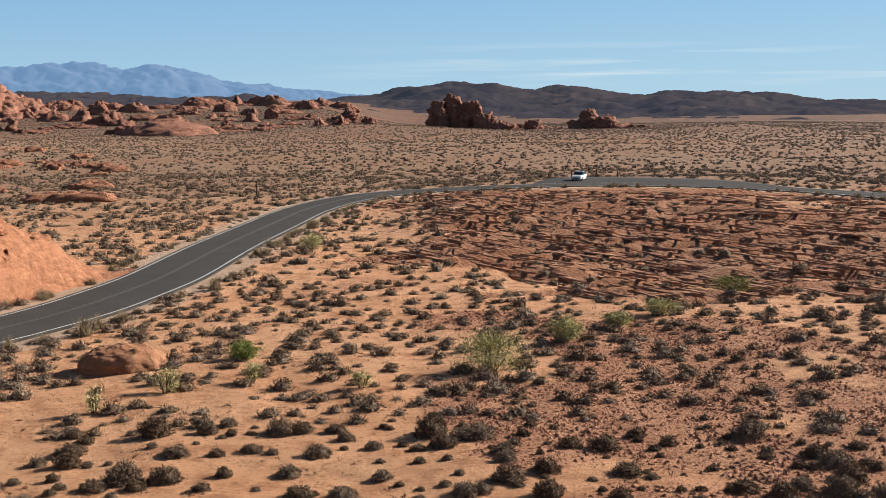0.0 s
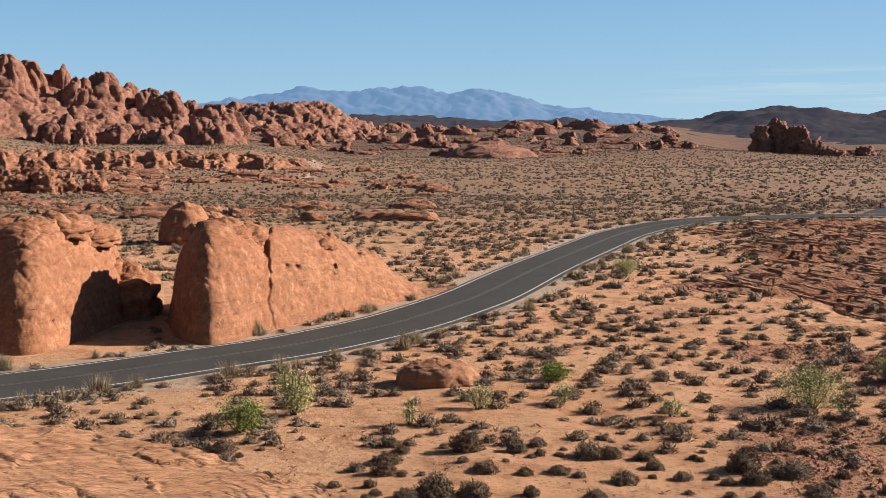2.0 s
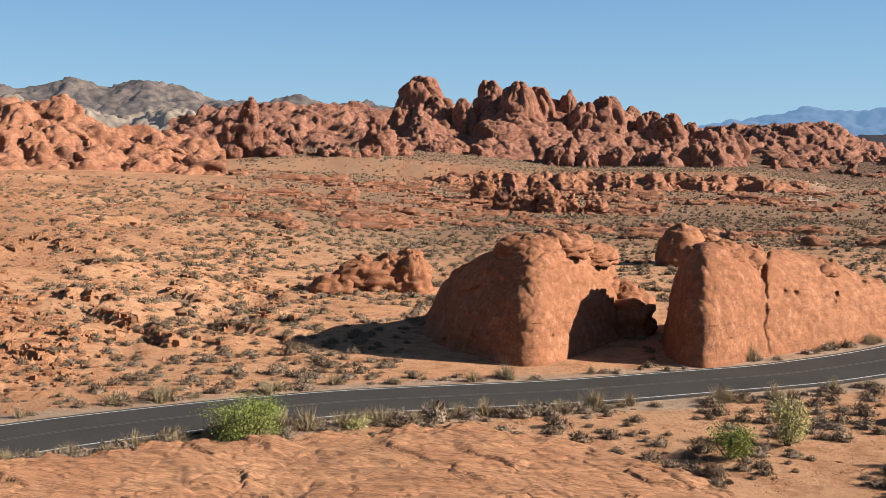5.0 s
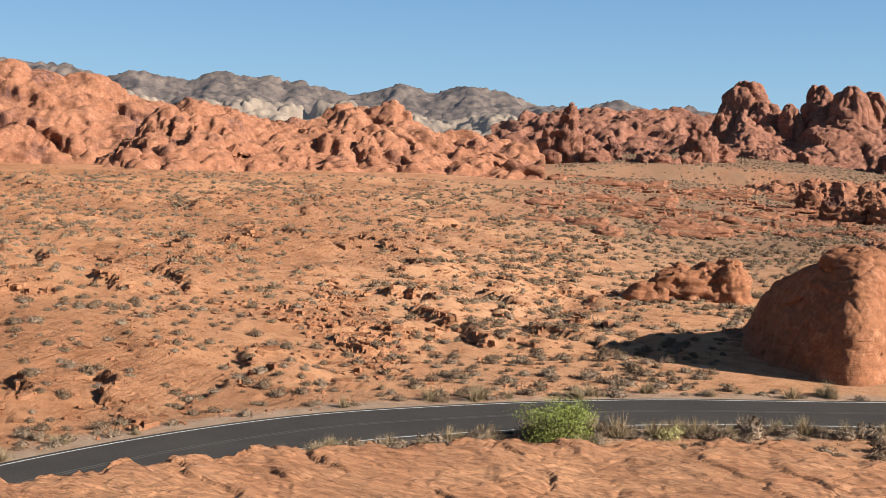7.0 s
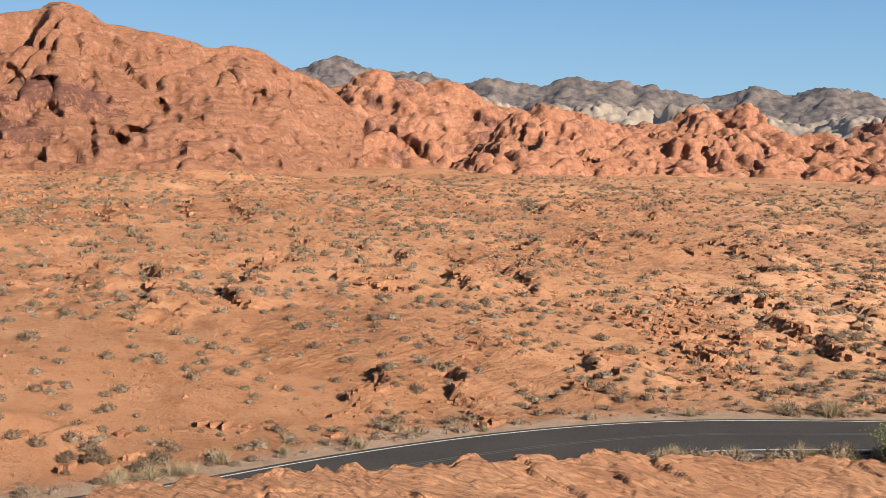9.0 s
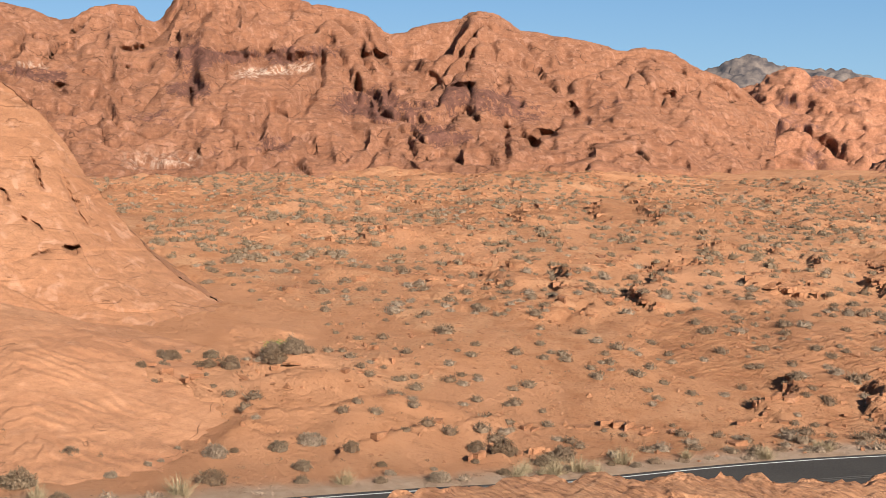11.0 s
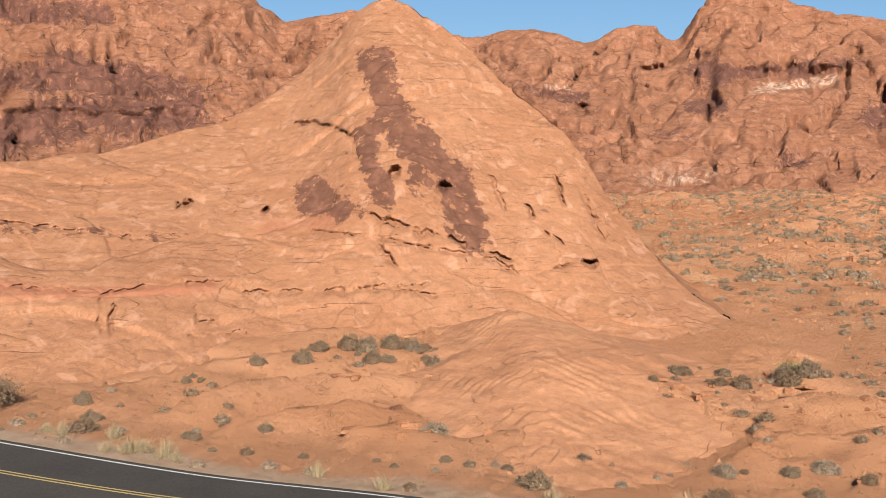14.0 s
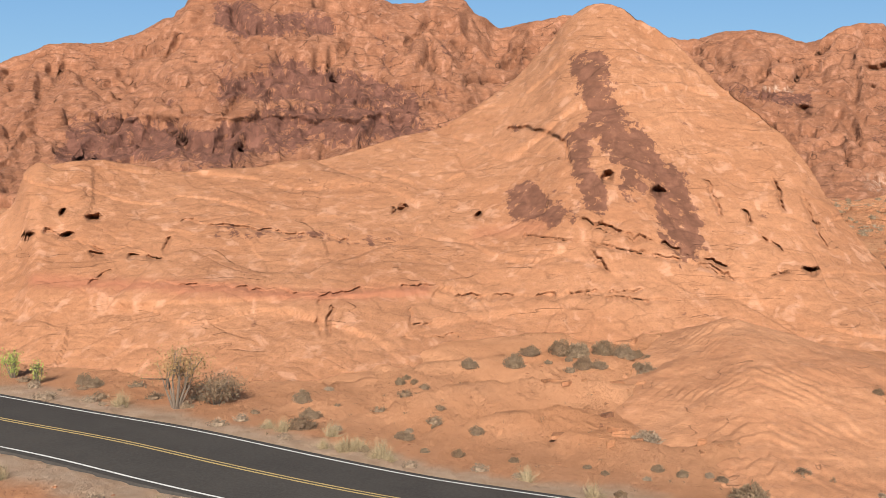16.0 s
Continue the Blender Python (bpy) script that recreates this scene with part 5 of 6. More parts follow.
# ---- bench of slickrock below the lookout ----
def build_bench():
    b = np.arange(14, 104, 0.14)
    out = bench_r(b) + 1.3 * fbm(xyz(b / 2.2, 0, 1.1), 5)
    v = np.concatenate([np.linspace(0, 0.3, 14), np.linspace(0.3, 0.99, 150)[1:], [0.995, 1.0, 1.0, 1.004, 1.01]])
    R = 30 + (out - 30)[:, None] * v[None]
    x, y = at(b[:, None], R)
    top = bench_z(b)[:, None] + 0.22 * fbm(xyz(x / 11, y / 11, 6.1), 2) + 0.01 * (out[:, None] - R)
    # beds: long curving layers that end in small scarps, cut by joints
    lay = 2.6 * fbm(xyz(x / 16, y / 16, 2.4), 2) + (x * 0.22 + y * 0.30) + 0.35 * fbm(xyz(x / 2.5, y / 2.5, 1.2), 3)
    frac = lay - np.floor(lay)
    on = smooth(-0.1, 0.25, fbm(xyz(x / 5, y / 5, 4.2), 3))
    fine = lay * 3.1 + 0.4 * fbm(xyz(x / 1.2, y / 1.2, 7.2), 2)
    top = top + 0.14 * on * (smooth(0.0, 0.06, frac) - frac) + 0.05 * (smooth(0.0, 0.15, fine - np.floor(fine)) - (fine - np.floor(fine)))
    one, two, lot = cells(xyz(x / 2.6 + 0.3 * lay, y / 2.6, 0.5))
    top = top + 0.10 * on * lot - 0.06 * np.exp(-((two - one) / 0.05) ** 2) * smooth(0, 0.3, fbm(xyz(x / 7, y / 7, 9.2), 3))
    # broken rim
    rim = smooth(0.90, 0.985, v)[None]
    top = top + rim * (0.20 * np.floor(3 * fbm(xyz(x / 2.2, y / 2.2, 3.3), 4)) / 3)
    fall = np.where(v >= 1.0, bench_z(b)[:, None] + 0.5, 0.0)
    fall[:, -4] = 0.35
    z = top - fall
    p = np.stack([x, y, np.maximum(z, -0.6)], -1)
    # undercut below the rim
    p[:, -4, :2] *= 0.992
    tagged(new("slickrock_bench", mesh_of("slickrock_bench", p.reshape(-1, 3), grid_faces(*p.shape[:2])[:, ::-1], BENCH, True)),
           "bench of cross-bedded orange slickrock above the road", "rock ledge")


build_bench()



# ---- plants ----
def shrub_shape(leaves, size, seed, flat_=0.62, twigs=0, spread=0.30, core=0.6, flakes=0.25, mound=(), bulk=0.8):
    """Triangles of a dome-shaped desert shrub, one metre wide: leaf tufts and, apart from them, twigs."""
    g = np.random.default_rng(seed)
    a, u = g.uniform(0, 2 * np.pi, leaves), g.uniform(0.0, 1.0, leaves)
    c = np.sqrt(1 - u * u)
    way = np.stack([c * np.cos(a), c * np.sin(a), u], -1)
    lobes = 1 + spread * fbm(way * 1.9 + seed * 3.7, 2)
    rad = (core + (1 - core) * g.uniform(0, 1, leaves) ** 0.45) * lobes
    at_ = way * rad[:, None] * (0.5, 0.5, flat_)
    at_[:, 2] = np.maximum(at_[:, 2], 0.02)
    out = way * (1, 1, 0.8) + g.normal(0, 0.45, (leaves, 3)) + (0, 0, 0.35)
    out /= np.linalg.norm(out, axis=1)[:, None]
    side = np.cross(out, g.normal(0, 1, (leaves, 3)))
    side /= np.linalg.norm(side, axis=1)[:, None] + 1e-9
    # flakes lie along the mound, the rest are fine twigs that stand out of it
    lie = (g.uniform(0, 1, leaves) < flakes)[:, None]
    along = np.cross(way, g.normal(0, 1, (leaves, 3)))
    along /= np.linalg.norm(along, axis=1)[:, None] + 1e-9
    out = np.where(lie, along, out)
    side = np.where(lie, np.cross(way + g.normal(0, 0.25, (leaves, 3)), along), side)
    s = size * g.uniform(0.6, 1.4, leaves)[:, None]
    wide, long_ = np.where(lie, 0.55, 0.26), np.where(lie, 0.8, 1.6)
    tri = np.stack([at_ - side * s * wide - out * s * 0.5, at_ + side * s * wide - out * s * 0.5, at_ + out * s * long_], 1)
    if mound:  # the dense middle of the plant
        m, q = mound
        t = np.linspace(0, 2 * np.pi, m + 1)[:-1]
        v = np.linspace(0, 1, q + 1) * np.pi / 2
        T, V = np.meshgrid(t, v, indexing="ij")
        w = np.stack([np.cos(V) * np.cos(T), np.cos(V) * np.sin(T), np.sin(V)], -1)
        w = w * ((1 + spread * fbm(w * 1.9 + seed * 3.7, 2)) * bulk)[..., None] * (0.5, 0.5, flat_)
        w = w + g.normal(0, 0.018, w.shape)
        w[:, -1] = w[:, -1].mean(0)
        w[:, 0, 2] = -0.06
        w = np.concatenate([w, w[:1]], 0)
        a_, b_, c_, d_ = w[:-1, :-1], w[1:, :-1], w[1:, 1:], w[:-1, 1:]
        tri = np.concatenate([tri, np.stack([a_, b_, c_], -2).reshape(-1, 3, 3), np.stack([a_[:, :-1], c_[:, :-1], d_[:, :-1]], -2).reshape(-1, 3, 3)])
    stem = None
    if twigs:
        a, u = g.uniform(0, 2 * np.pi, twigs), g.uniform(0.25, 1.0, twigs)
        c = np.sqrt(1 - u * u)
        way = np.stack([c * np.cos(a), c * np.sin(a), u], -1)
        tip = way * (0.52, 0.52, flat_ * 1.05) * g.uniform(0.7, 1.12, twigs)[:, None]
        root = way * (0.05, 0.05, 0) + (0, 0, -0.03)
        side = np.cross(way, g.normal(0, 1, (twigs, 3)))
        side *= 0.012 / (np.linalg.norm(side, axis=1)[:, None] + 1e-9)
        stem = np.stack([root - side, root + side, tip], 1)
    return tri, stem


def tri_mesh(name, tri, material):
    v = tri.reshape(-1, 3)
    return mesh_of(name, v, np.arange(len(v)).reshape(-1, 3), material, False)


def scatter(count, b0, b1, r0, r1, dens, seed):
    """Places by rejection; dens gives the chance, 0 to 1, of a plant at x, y."""
    g = np.random.default_rng(seed)
    b, r = g.uniform(b0, b1, count), np.sqrt(g.uniform(r0 * r0, r1 * r1, count))
    x, y = at(b, r)
    keep = g.uniform(0, 1, count) < dens(x, y, b, r)
    return x[keep], y[keep]


lot_rim = curve([-17, -15.5, -14.3, -13, -11, -9, -7.5, -6, -5.0, -4.3, -3], [184, 195, 203, 210, 215.5, 219, 221, 221.5, 219, 208, 200])


def bare(x, y, b, r):
    """1 where plants may grow, 0 on road, bench and rock masses."""
    d = from_land(x, y, "road")
    ok = (d > 5.0) & ~((b > 21) & (b < 102) & (r < bench_r(b) + 1.0)) & (r > 37)
    ok &= ~((b > 92.5) & (b < 142) & (r > peak_foot(b) - 0.8) & (r < peak_crest_r(b) + np.where(b > 101, 45, 3)))
    ok &= ~((b > 70) & (r > range_foot(b) - 3)) & ~((b > 47) & (b <= 70) & (r > 300))
    ok &= ~((b > 28.4) & (b < 39.2) & (r > 78.5) & (r < 98)) & ~((b > 14.2) & (b < 27.8) & (r > 84 + 2.0 * np.maximum(0, 25 - b)) & (r < 112 + 0 * b))
    ok &= ~((b > -15.5) & (b < -4.0) & (r > 170) & (r < lot_rim(b) + 1.5))
    ok &= ~((b > 13) & (b < 17) & (np.abs(r - 69) < 2.5))
    return ok


def clump(x, y, s=7.0, k=0.0):
    return smooth(-0.35, 0.35, fbm(xyz(x / s, y / s, k), 3))


def dens_near(x, y, b, r):
    rock = ground_masks(x, y)[0]
    east = smooth(55, 42, b)
    p = east * (0.22 + 0.55 * clump(x, y)) + (1 - east) * (0.16 + 0.5 * clump(x, y, 12, 3.0)) * smooth(36, 80, r * (b < 90) + 60 * (b >= 90))
    p = p * (1 - 0.7 * rock) * np.where((b > 90) & (r < 72), 0.5, 1)
    return np.where(bare(x, y, b, r), p, 0)


def grow(name, label, shapes, places, widths, heights, material, seed, kind="stuff", category="shrubs", sink=0.03):
    """One joined field of plants."""
    g = np.random.default_rng(seed)
    x, y = places
    if not len(x):
        return
    z = land_z(x, y) - sink
    out = []
    pick = g.integers(0, len(shapes), len(x))
    w, h = g.uniform(*widths, len(x)) * g.uniform(0.7, 1.15, len(x)), g.uniform(*heights, len(x))
    w = w * (1 - 0.15 * smooth(44, 56, bearing_of(x, y)))  # plants stay smaller on the western slope
    a = g.uniform(0, 2 * np.pi, len(x))
    for k, tri in enumerate(shapes):
        m = np.where(pick == k)[0]
        ca, sa = np.cos(a[m])[:, None, None], np.sin(a[m])[:, None, None]
        X, Y, Z = tri[None, ..., 0], tri[None, ..., 1], tri[None, ..., 2]
        ww, hh = w[m][:, None, None], (w * h)[m][:, None, None]
        out.append(np.stack([ww * (ca * X - sa * Y) + x[m][:, None, None], ww * (sa * X + ca * Y) + y[m][:, None, None], hh * Z + z[m][:, None, None]], -1).reshape(-1, 3, 3))
    return tagged(new(name, tri_mesh(name, np.concatenate(out), material)), label, category, kind=kind)


# shrubs that stand near the lookout, one by one
def shrub_kind(seed, foliage_, leaves=1700, size=0.046, twigs=70, flat_=0.62):
    tri, stem = shrub_shape(leaves, size, seed, flat_, twigs, 0.34, 0.66, 0.3, (12, 4), 0.68)
    return tri_mesh("desert_shrub", tri, foliage_), tri_mesh("stem", stem, TWIG)


KINDS = [shrub_kind(i, m, flat_=f) for i, (m, f) in enumerate([(BRUSH, 0.50), (BRUSH, 0.44), (BRUSH, 0.54), (SAGE, 0.46), (BRUSH, 0.42), (SAGE, 0.5)])]
KIND_LABELS = {BRUSH.name: "dry brown twiggy desert shrub on orange sand", SAGE.name: "pale grey sage shrub on orange sand"}


def stand_shrub(x, y, w, h, k, turn, label=""):
    leaf, stem = KINDS[k]
    ob = new("desert_shrub", leaf)
    ob.matrix_basis = pose(x, y, float(land_z(x, y)) - 0.04, 0, 0, turn) @ Matrix.Diagonal((w, w, h, 1))
    new_stem = new("stem", stem)
    new_stem.parent = ob
    tagged(ob, label or KIND_LABELS[leaf.materials[0].name], "shrub", "desert shrubs")


nx_, ny_ = scatter(14000, -22, 142, 38, 100, dens_near, 11)
nr_, nb_ = np.hypot(nx_, ny_), bearing_of(nx_, ny_)
# thin to the true spacing, then take the nearest as single things
order = np.argsort(nr_)
kept, grid_ = [], {}
for i in order:
    key = (int(nx_[i] // 1.3), int(ny_[i] // 1.3))
    if key not in grid_:
        grid_[key] = 1
        kept.append(i)
kept = np.array(kept)
single = kept[:300]
gs = np.random.default_rng(5)
for i in single:
    w = 0.4 + 1.1 * gs.uniform() ** 2.2
    stand_shrub(float(nx_[i]), float(ny_[i]), w, w * gs.uniform(0.75, 1.15), int(gs.integers(0, 6)), gs.uniform(0, 360))
rest = kept[300:]
MID = [shrub_shape(210, 0.078, 20 + i, 0.46, spread=0.36, core=0.66, flakes=0.3, mound=(9, 4), bulk=0.70)[0] for i in range(6)]
is_sage = np.random.default_rng(8).uniform(0, 1, len(rest)) < 0.3 - 0.05 * (nb_[rest] > 48)
grow("shrub_field", "dry brown desert shrubs scattered over the sand", MID, (nx_[rest][~is_sage], ny_[rest][~is_sage]), (0.5, 1.3), (0.7, 1.1), BRUSH, 1)
grow("shrub_field", "pale grey sage shrubs scattered over the sand", MID, (nx_[rest][is_sage], ny_[rest][is_sage]), (0.6, 1.4), (0.65, 1.0), SAGE, 2)


def dens_mid(x, y, b, r):
    rock = ground_masks(x, y)[0]
    east = smooth(50, 38, b)
    p = east * (0.4 + 0.6 * clump(x, y, 9)) + (1 - east) * (0.25 + 0.7 * clump(x, y, 16, 3.0))
    return np.where(bare(x, y, b, r), p * (1 - 0.75 * rock), 0)


SMALL = [shrub_shape(52, 0.12, 40 + i, 0.46, spread=0.36, core=0.68, flakes=0.35, mound=(7, 3), bulk=0.72)[0] for i in range(6)]
mx, my = scatter(28000, -22, 112, 100, 270, dens_mid, 21)
mb = bearing_of(mx, my)
m_sage = np.random.default_rng(9).uniform(0, 1, len(mx)) < 0.3 - 0.08 * (mb > 45)
grow("shrub_plain", "dry brown shrubs covering the desert plain", SMALL, (mx[~m_sage], my[~m_sage]), (0.7, 1.6), (0.65, 1.0), BRUSH, 3)
grow("shrub_plain", "pale grey sage covering the desert plain", SMALL, (mx[m_sage], my[m_sage]), (0.5, 1.3), (0.6, 0.95), SAGE, 4)
TINY = [shrub_shape(6, 0.2, 60 + i, 0.5, spread=0.35, core=0.75, flakes=0.4, mound=(5, 2), bulk=0.85)[0] for i in range(8)]
fx_, fy_ = scatter(50000, -22, 64, 270, 900, lambda x, y, b, r: np.where(bare(x, y, b, r), 0.85 * (1 - 0.7 * ground_masks(x, y)[0]), 0), 31)
grow("shrub_far", "shrubs dotting the far plain", TINY, (fx_, fy_), (0.8, 1.7), (0.6, 1.0), BRUSH, 5)

# small dead tufts and stones strewn over the sand
PAT = [shrub_shape(9, 0.22, 80 + i, 0.5, core=0.3, flakes=0.3)[0] for i in range(8)]
qx, qy = scatter(90000, -22, 142, 38, 170, lambda x, y, b, r: np.where(bare(x, y, b, r), 0.5 * clump(x, y, 5, 9.0) * np.where(b > 48, 0.8, 1), 0), 51)
grow("dead_tufts", "tiny dead tufts and twigs on the sand", PAT, (qx, qy), (0.15, 0.42), (0.6, 1.0), BRUSH, 8, category="dead grass")


def chip(seed):
    """An eight-faced stone."""
    g = np.random.default_rng(seed)
    v = np.array([(0.5, 0, 0), (0, 0.4, 0), (-0.5, 0, 0), (0, -0.4, 0), (0, 0, 0.35), (0, 0, -0.3)]) * g.uniform(0.6, 1.3, (6, 1)) + g.normal(0, 0.07, (6, 3))
    return v[np.array([(0, 1, 4), (1, 2, 4), (2, 3, 4), (3, 0, 4), (1, 0, 5), (2, 1, 5), (3, 2, 5), (0, 3, 5)])]


def pebble(seed):
    g = np.random.default_rng(seed)
    bm = bmesh.new()
    bmesh.ops.create_icosphere(bm, subdivisions=1, radius=0.5)
    p = np.array([v.co for v in bm.verts]) * (1, 0.8, 0.6) * g.uniform(0.75, 1.25, (len(bm.verts), 1))
    tri = np.array([[v.index for v in f.verts] for f in bm.faces])
    bm.free()
    return p[tri]


STONES = [pebble(i) for i in range(6)]
hx, hy = scatter(16000, -22, 142, 38, 150, lambda x, y, b, r: np.where(bare(x, y, b, r), 0.30 * clump(x, y, 8, 5.0) + 0.5 * ground_masks(x, y)[1], 0), 61)
grow("loose_stones", "loose red sandstone stones on the sand", STONES, (hx, hy), (0.10, 0.42), (0.7, 1.0), DOME, 9, category="stones", sink=0.02)



CHIPS = [chip(i) for i in range(9)]
GRAVEL = sandstone("dark_red_gravel", (0.54, 0.255, 0.145), (0.40, 0.175, 0.10), (0.2, 0.09, 0.06), 0.66, 2.4, 0.3, seams=0.0)
hx, hy = scatter(52000, -22, 9, 41, 92, lambda x, y, b, r: np.where(bare(x, y, b, r), smooth(0.1, 0.6, ground_masks(x, y)[1]) * (0.35 + 0.6 * clump(x, y, 4, 2.0)), 0), 62)
grow("gravel", "coarse dark red gravel on orange sand", CHIPS, (hx, hy), (0.10, 0.30), (0.7, 1.2), GRAVEL, 10, category="gravel", sink=0.0)


def slab(seed):
    """A flat broken plate of sandstone, one metre long."""
    g = np.random.default_rng(seed)
    n = 7
    a = np.sort(g.uniform(0, 2 * np.pi, n))
    rim = np.stack([np.cos(a) * 0.5, np.sin(a) * 0.5], -1) * g.uniform(0.7, 1.1, (n, 1))
    hi = np.concatenate([rim * 0.93, np.full((n, 1), 1.0) + g.uniform(-0.2, 0.2, (n, 1))], 1)
    lo = np.concatenate([rim, np.full((n, 1), -0.6)], 1)
    mid = np.array([[0, 0, 1.15]])
    tri = []
    for i in range(n):
        k = (i + 1) % n
        tri += [(lo[i], lo[k], hi[k]), (lo[i], hi[k], hi[i]), (hi[i], hi[k], mid[0])]
    return np.array(tri)


SLABS = [slab(i) for i in range(8)]
ORANGE_LOOSE = sandstone("orange_plates", (0.55, 0.26, 0.13), (0.42, 0.18, 0.088), (0.2, 0.09, 0.06), 0.66, 2.4, 0.5, seams=0.0)


def lay_slabs(name, label, places, lengths, slim, thick, course, material, seed, tip=0.06, stray=17):
    """Plates of rock cropping out along one course (degrees)."""
    g = np.random.default_rng(seed)
    x, y = places
    z = land_z(x, y)
    out = []
    for i in range(len(x)):
        tri = SLABS[g.integers(0, 8)]
        ln, a = g.uniform(*lengths) * g.uniform(0.5, 1), radians(course + g.normal(0, stray))
        q = tri * (ln, ln * g.uniform(*slim), g.uniform(*thick))
        q = q + (0, 0, tip) * q[..., :1] * g.uniform(-1, 1)
        c, d = math.cos(a), math.sin(a)
        out.append(np.stack([c * q[..., 0] - d * q[..., 1] + x[i], d * q[..., 0] + c * q[..., 1] + y[i], q[..., 2] + z[i]], -1))
    tagged(new(name, tri_mesh(name, np.concatenate(out), material)), label, "rock ledges", kind="stuff")


PINK_LOOSE = sandstone("pink_plates", (0.62, 0.33, 0.20), (0.50, 0.235, 0.13), (0.2, 0.09, 0.06), 0.66, 2.4, 0.5, seams=0.0)
sx, sy = scatter(6000, -22, 8, 80, 190, lambda x, y, b, r: np.where(bare(x, y, b, r), 0.62 * smooth(0.3, 0.8, ground_masks(x, y)[0]), 0), 71)
lay_slabs("rock_ledges", "thin parallel ledges of dark red sandstone", (sx, sy), (2.5, 9.0), (0.03, 0.08), (0.03, 0.12), -58, PINK_LOOSE, 1, 0.01, 7)
sx, sy = scatter(15000, 46, 112, 60, 230, lambda x, y, b, r: np.where(bare(x, y, b, r), 0.9 * smooth(0.0, 0.4, fbm(xyz(x / 16, y / 16, 4.1), 4)), 0), 72)
lay_slabs("rock_ledges", "broken plates of red sandstone on the slope", (sx, sy), (0.25, 1.3), (0.35, 0.9), (0.04, 0.16), 70, ORANGE_LOOSE, 2, 0.3, 50)
hx, hy = scatter(20000, 46, 114, 52, 200, lambda x, y, b, r: np.where(bare(x, y, b, r), 0.15 + 0.7 * clump(x, y, 10, 6.0), 0), 63)
grow("loose_stones", "dark red stones strewn over the slope", CHIPS, (hx, hy), (0.15, 0.60), (0.7, 1.3), ORANGE_LOOSE, 11, category="stones", sink=0.0)
# broken rims along the edges of the beds


def dens_rim(x, y, b, r):
    f, gate = scarp_lines(x, y)
    return np.where(bare(x, y, b, r), gate * np.exp(-((f - 0.05) / 0.07) ** 2), 0)


sx, sy = scatter(80000, 44, 116, 52, 215, dens_rim, 76)
lay_slabs("rock_ledges", "jagged rims of red sandstone beds on the slope", (sx, sy), (0.5, 1.9), (0.3, 0.7), (0.06, 0.26), -28, ORANGE_LOOSE, 6, 0.10, 25)
# crinkled beds standing on edge in the slope
sx, sy = scatter(7000, 48, 66, 68, 132, lambda x, y, b, r: np.where(bare(x, y, b, r), smooth(-0.2, 0.3, fbm(xyz(x / 9, y / 9, 8.1), 4)) * np.exp(-((b - 56.5) / 3.2) ** 2 - ((r - 97) / 12) ** 2), 0), 74)
lay_slabs("rock_ledges", "crinkled beds of red sandstone standing out of the slope", (sx, sy), (0.5, 2.2), (0.2, 0.5), (0.06, 0.22), 118, ORANGE_LOOSE, 4, 0.3, 40)
sx, sy = scatter(2600, 13, 48, 180, 430, lambda x, y, b, r: np.where(bare(x, y, b, r), 0.8 * smooth(0.2, 0.7, ground_masks(x, y)[0]), 0), 73)
lay_slabs("rock_ledges", "low red sandstone ledges across the wash", (sx, sy), (1.5, 7), (0.15, 0.5), (0.2, 0.7), 40, RED_FAR, 3)

# fallen blocks and low ledges along the foot of the red range
sx, sy = scatter(6000, 71, 113, 140, 262, lambda x, y, b, r: smooth(0.0, 0.45, fbm(xyz(x / 22, y / 22, 3.9), 4) + 0.25 * smooth(60, 5, np.abs(range_foot(b) - r))) * (r < range_foot(b) + 14) * (r > 150), 75)
lay_slabs("rock_ledges", "fallen blocks and low ledges below the red range", (sx, sy), (0.4, 2.2), (0.35, 0.9), (0.04, 0.20), 60, ORANGE_LOOSE, 5, 0.15, 50)

# straw grass along the road's edges
vx, vy = [], []
gg = np.random.default_rng(14)
for _ in range(460):
    i = gg.integers(60, 540)
    side = gg.choice((-1, 1))
    tx, ty = ROAD_X[min(i + 1, 559)] - ROAD_X[i - 1], ROAD_Y[min(i + 1, 559)] - ROAD_Y[i - 1]
    k = math.hypot(tx, ty)
    off = side * (4.7 + abs(gg.normal(0, 0.9)))
    vx.append(ROAD_X[i] - ty / k * off + gg.normal(0, 0.3))
    vy.append(ROAD_Y[i] + tx / k * off + gg.normal(0, 0.3))
vx, vy = np.array(vx), np.array(vy)
vb, vr = bearing_of(vx, vy), np.hypot(vx, vy)
free_ = ~((vb > -17) & (vb < -3.5) & (vr > road_r(vb))) & ~((vb > 21) & (vb < 102) & (vr < bench_r(vb) + 0.8)) & ~((vb > 56) & (vb < 102) & (vr < road_r(vb)))
vx, vy = vx[free_], vy[free_]


def tuft(seed, blades=240):
    g = np.random.default_rng(seed)
    a, t = g.uniform(0, 2 * np.pi, blades), np.abs(g.normal(0, 0.75, blades))
    way = np.stack([np.sin(t) * np.cos(a), np.sin(t) * np.sin(a), np.cos(t)], -1)
    root = np.stack([g.normal(0, 0.10, blades), g.normal(0, 0.10, blades), np.zeros(blades) - 0.02], -1)
    side = np.cross(way, g.normal(0, 1, (blades, 3)))
    side *= 0.013 / (np.linalg.norm(side, axis=1)[:, None] + 1e-9)
    return np.stack([root - side, root + side, root + way * g.uniform(0.4, 0.95, blades)[:, None]], 1)


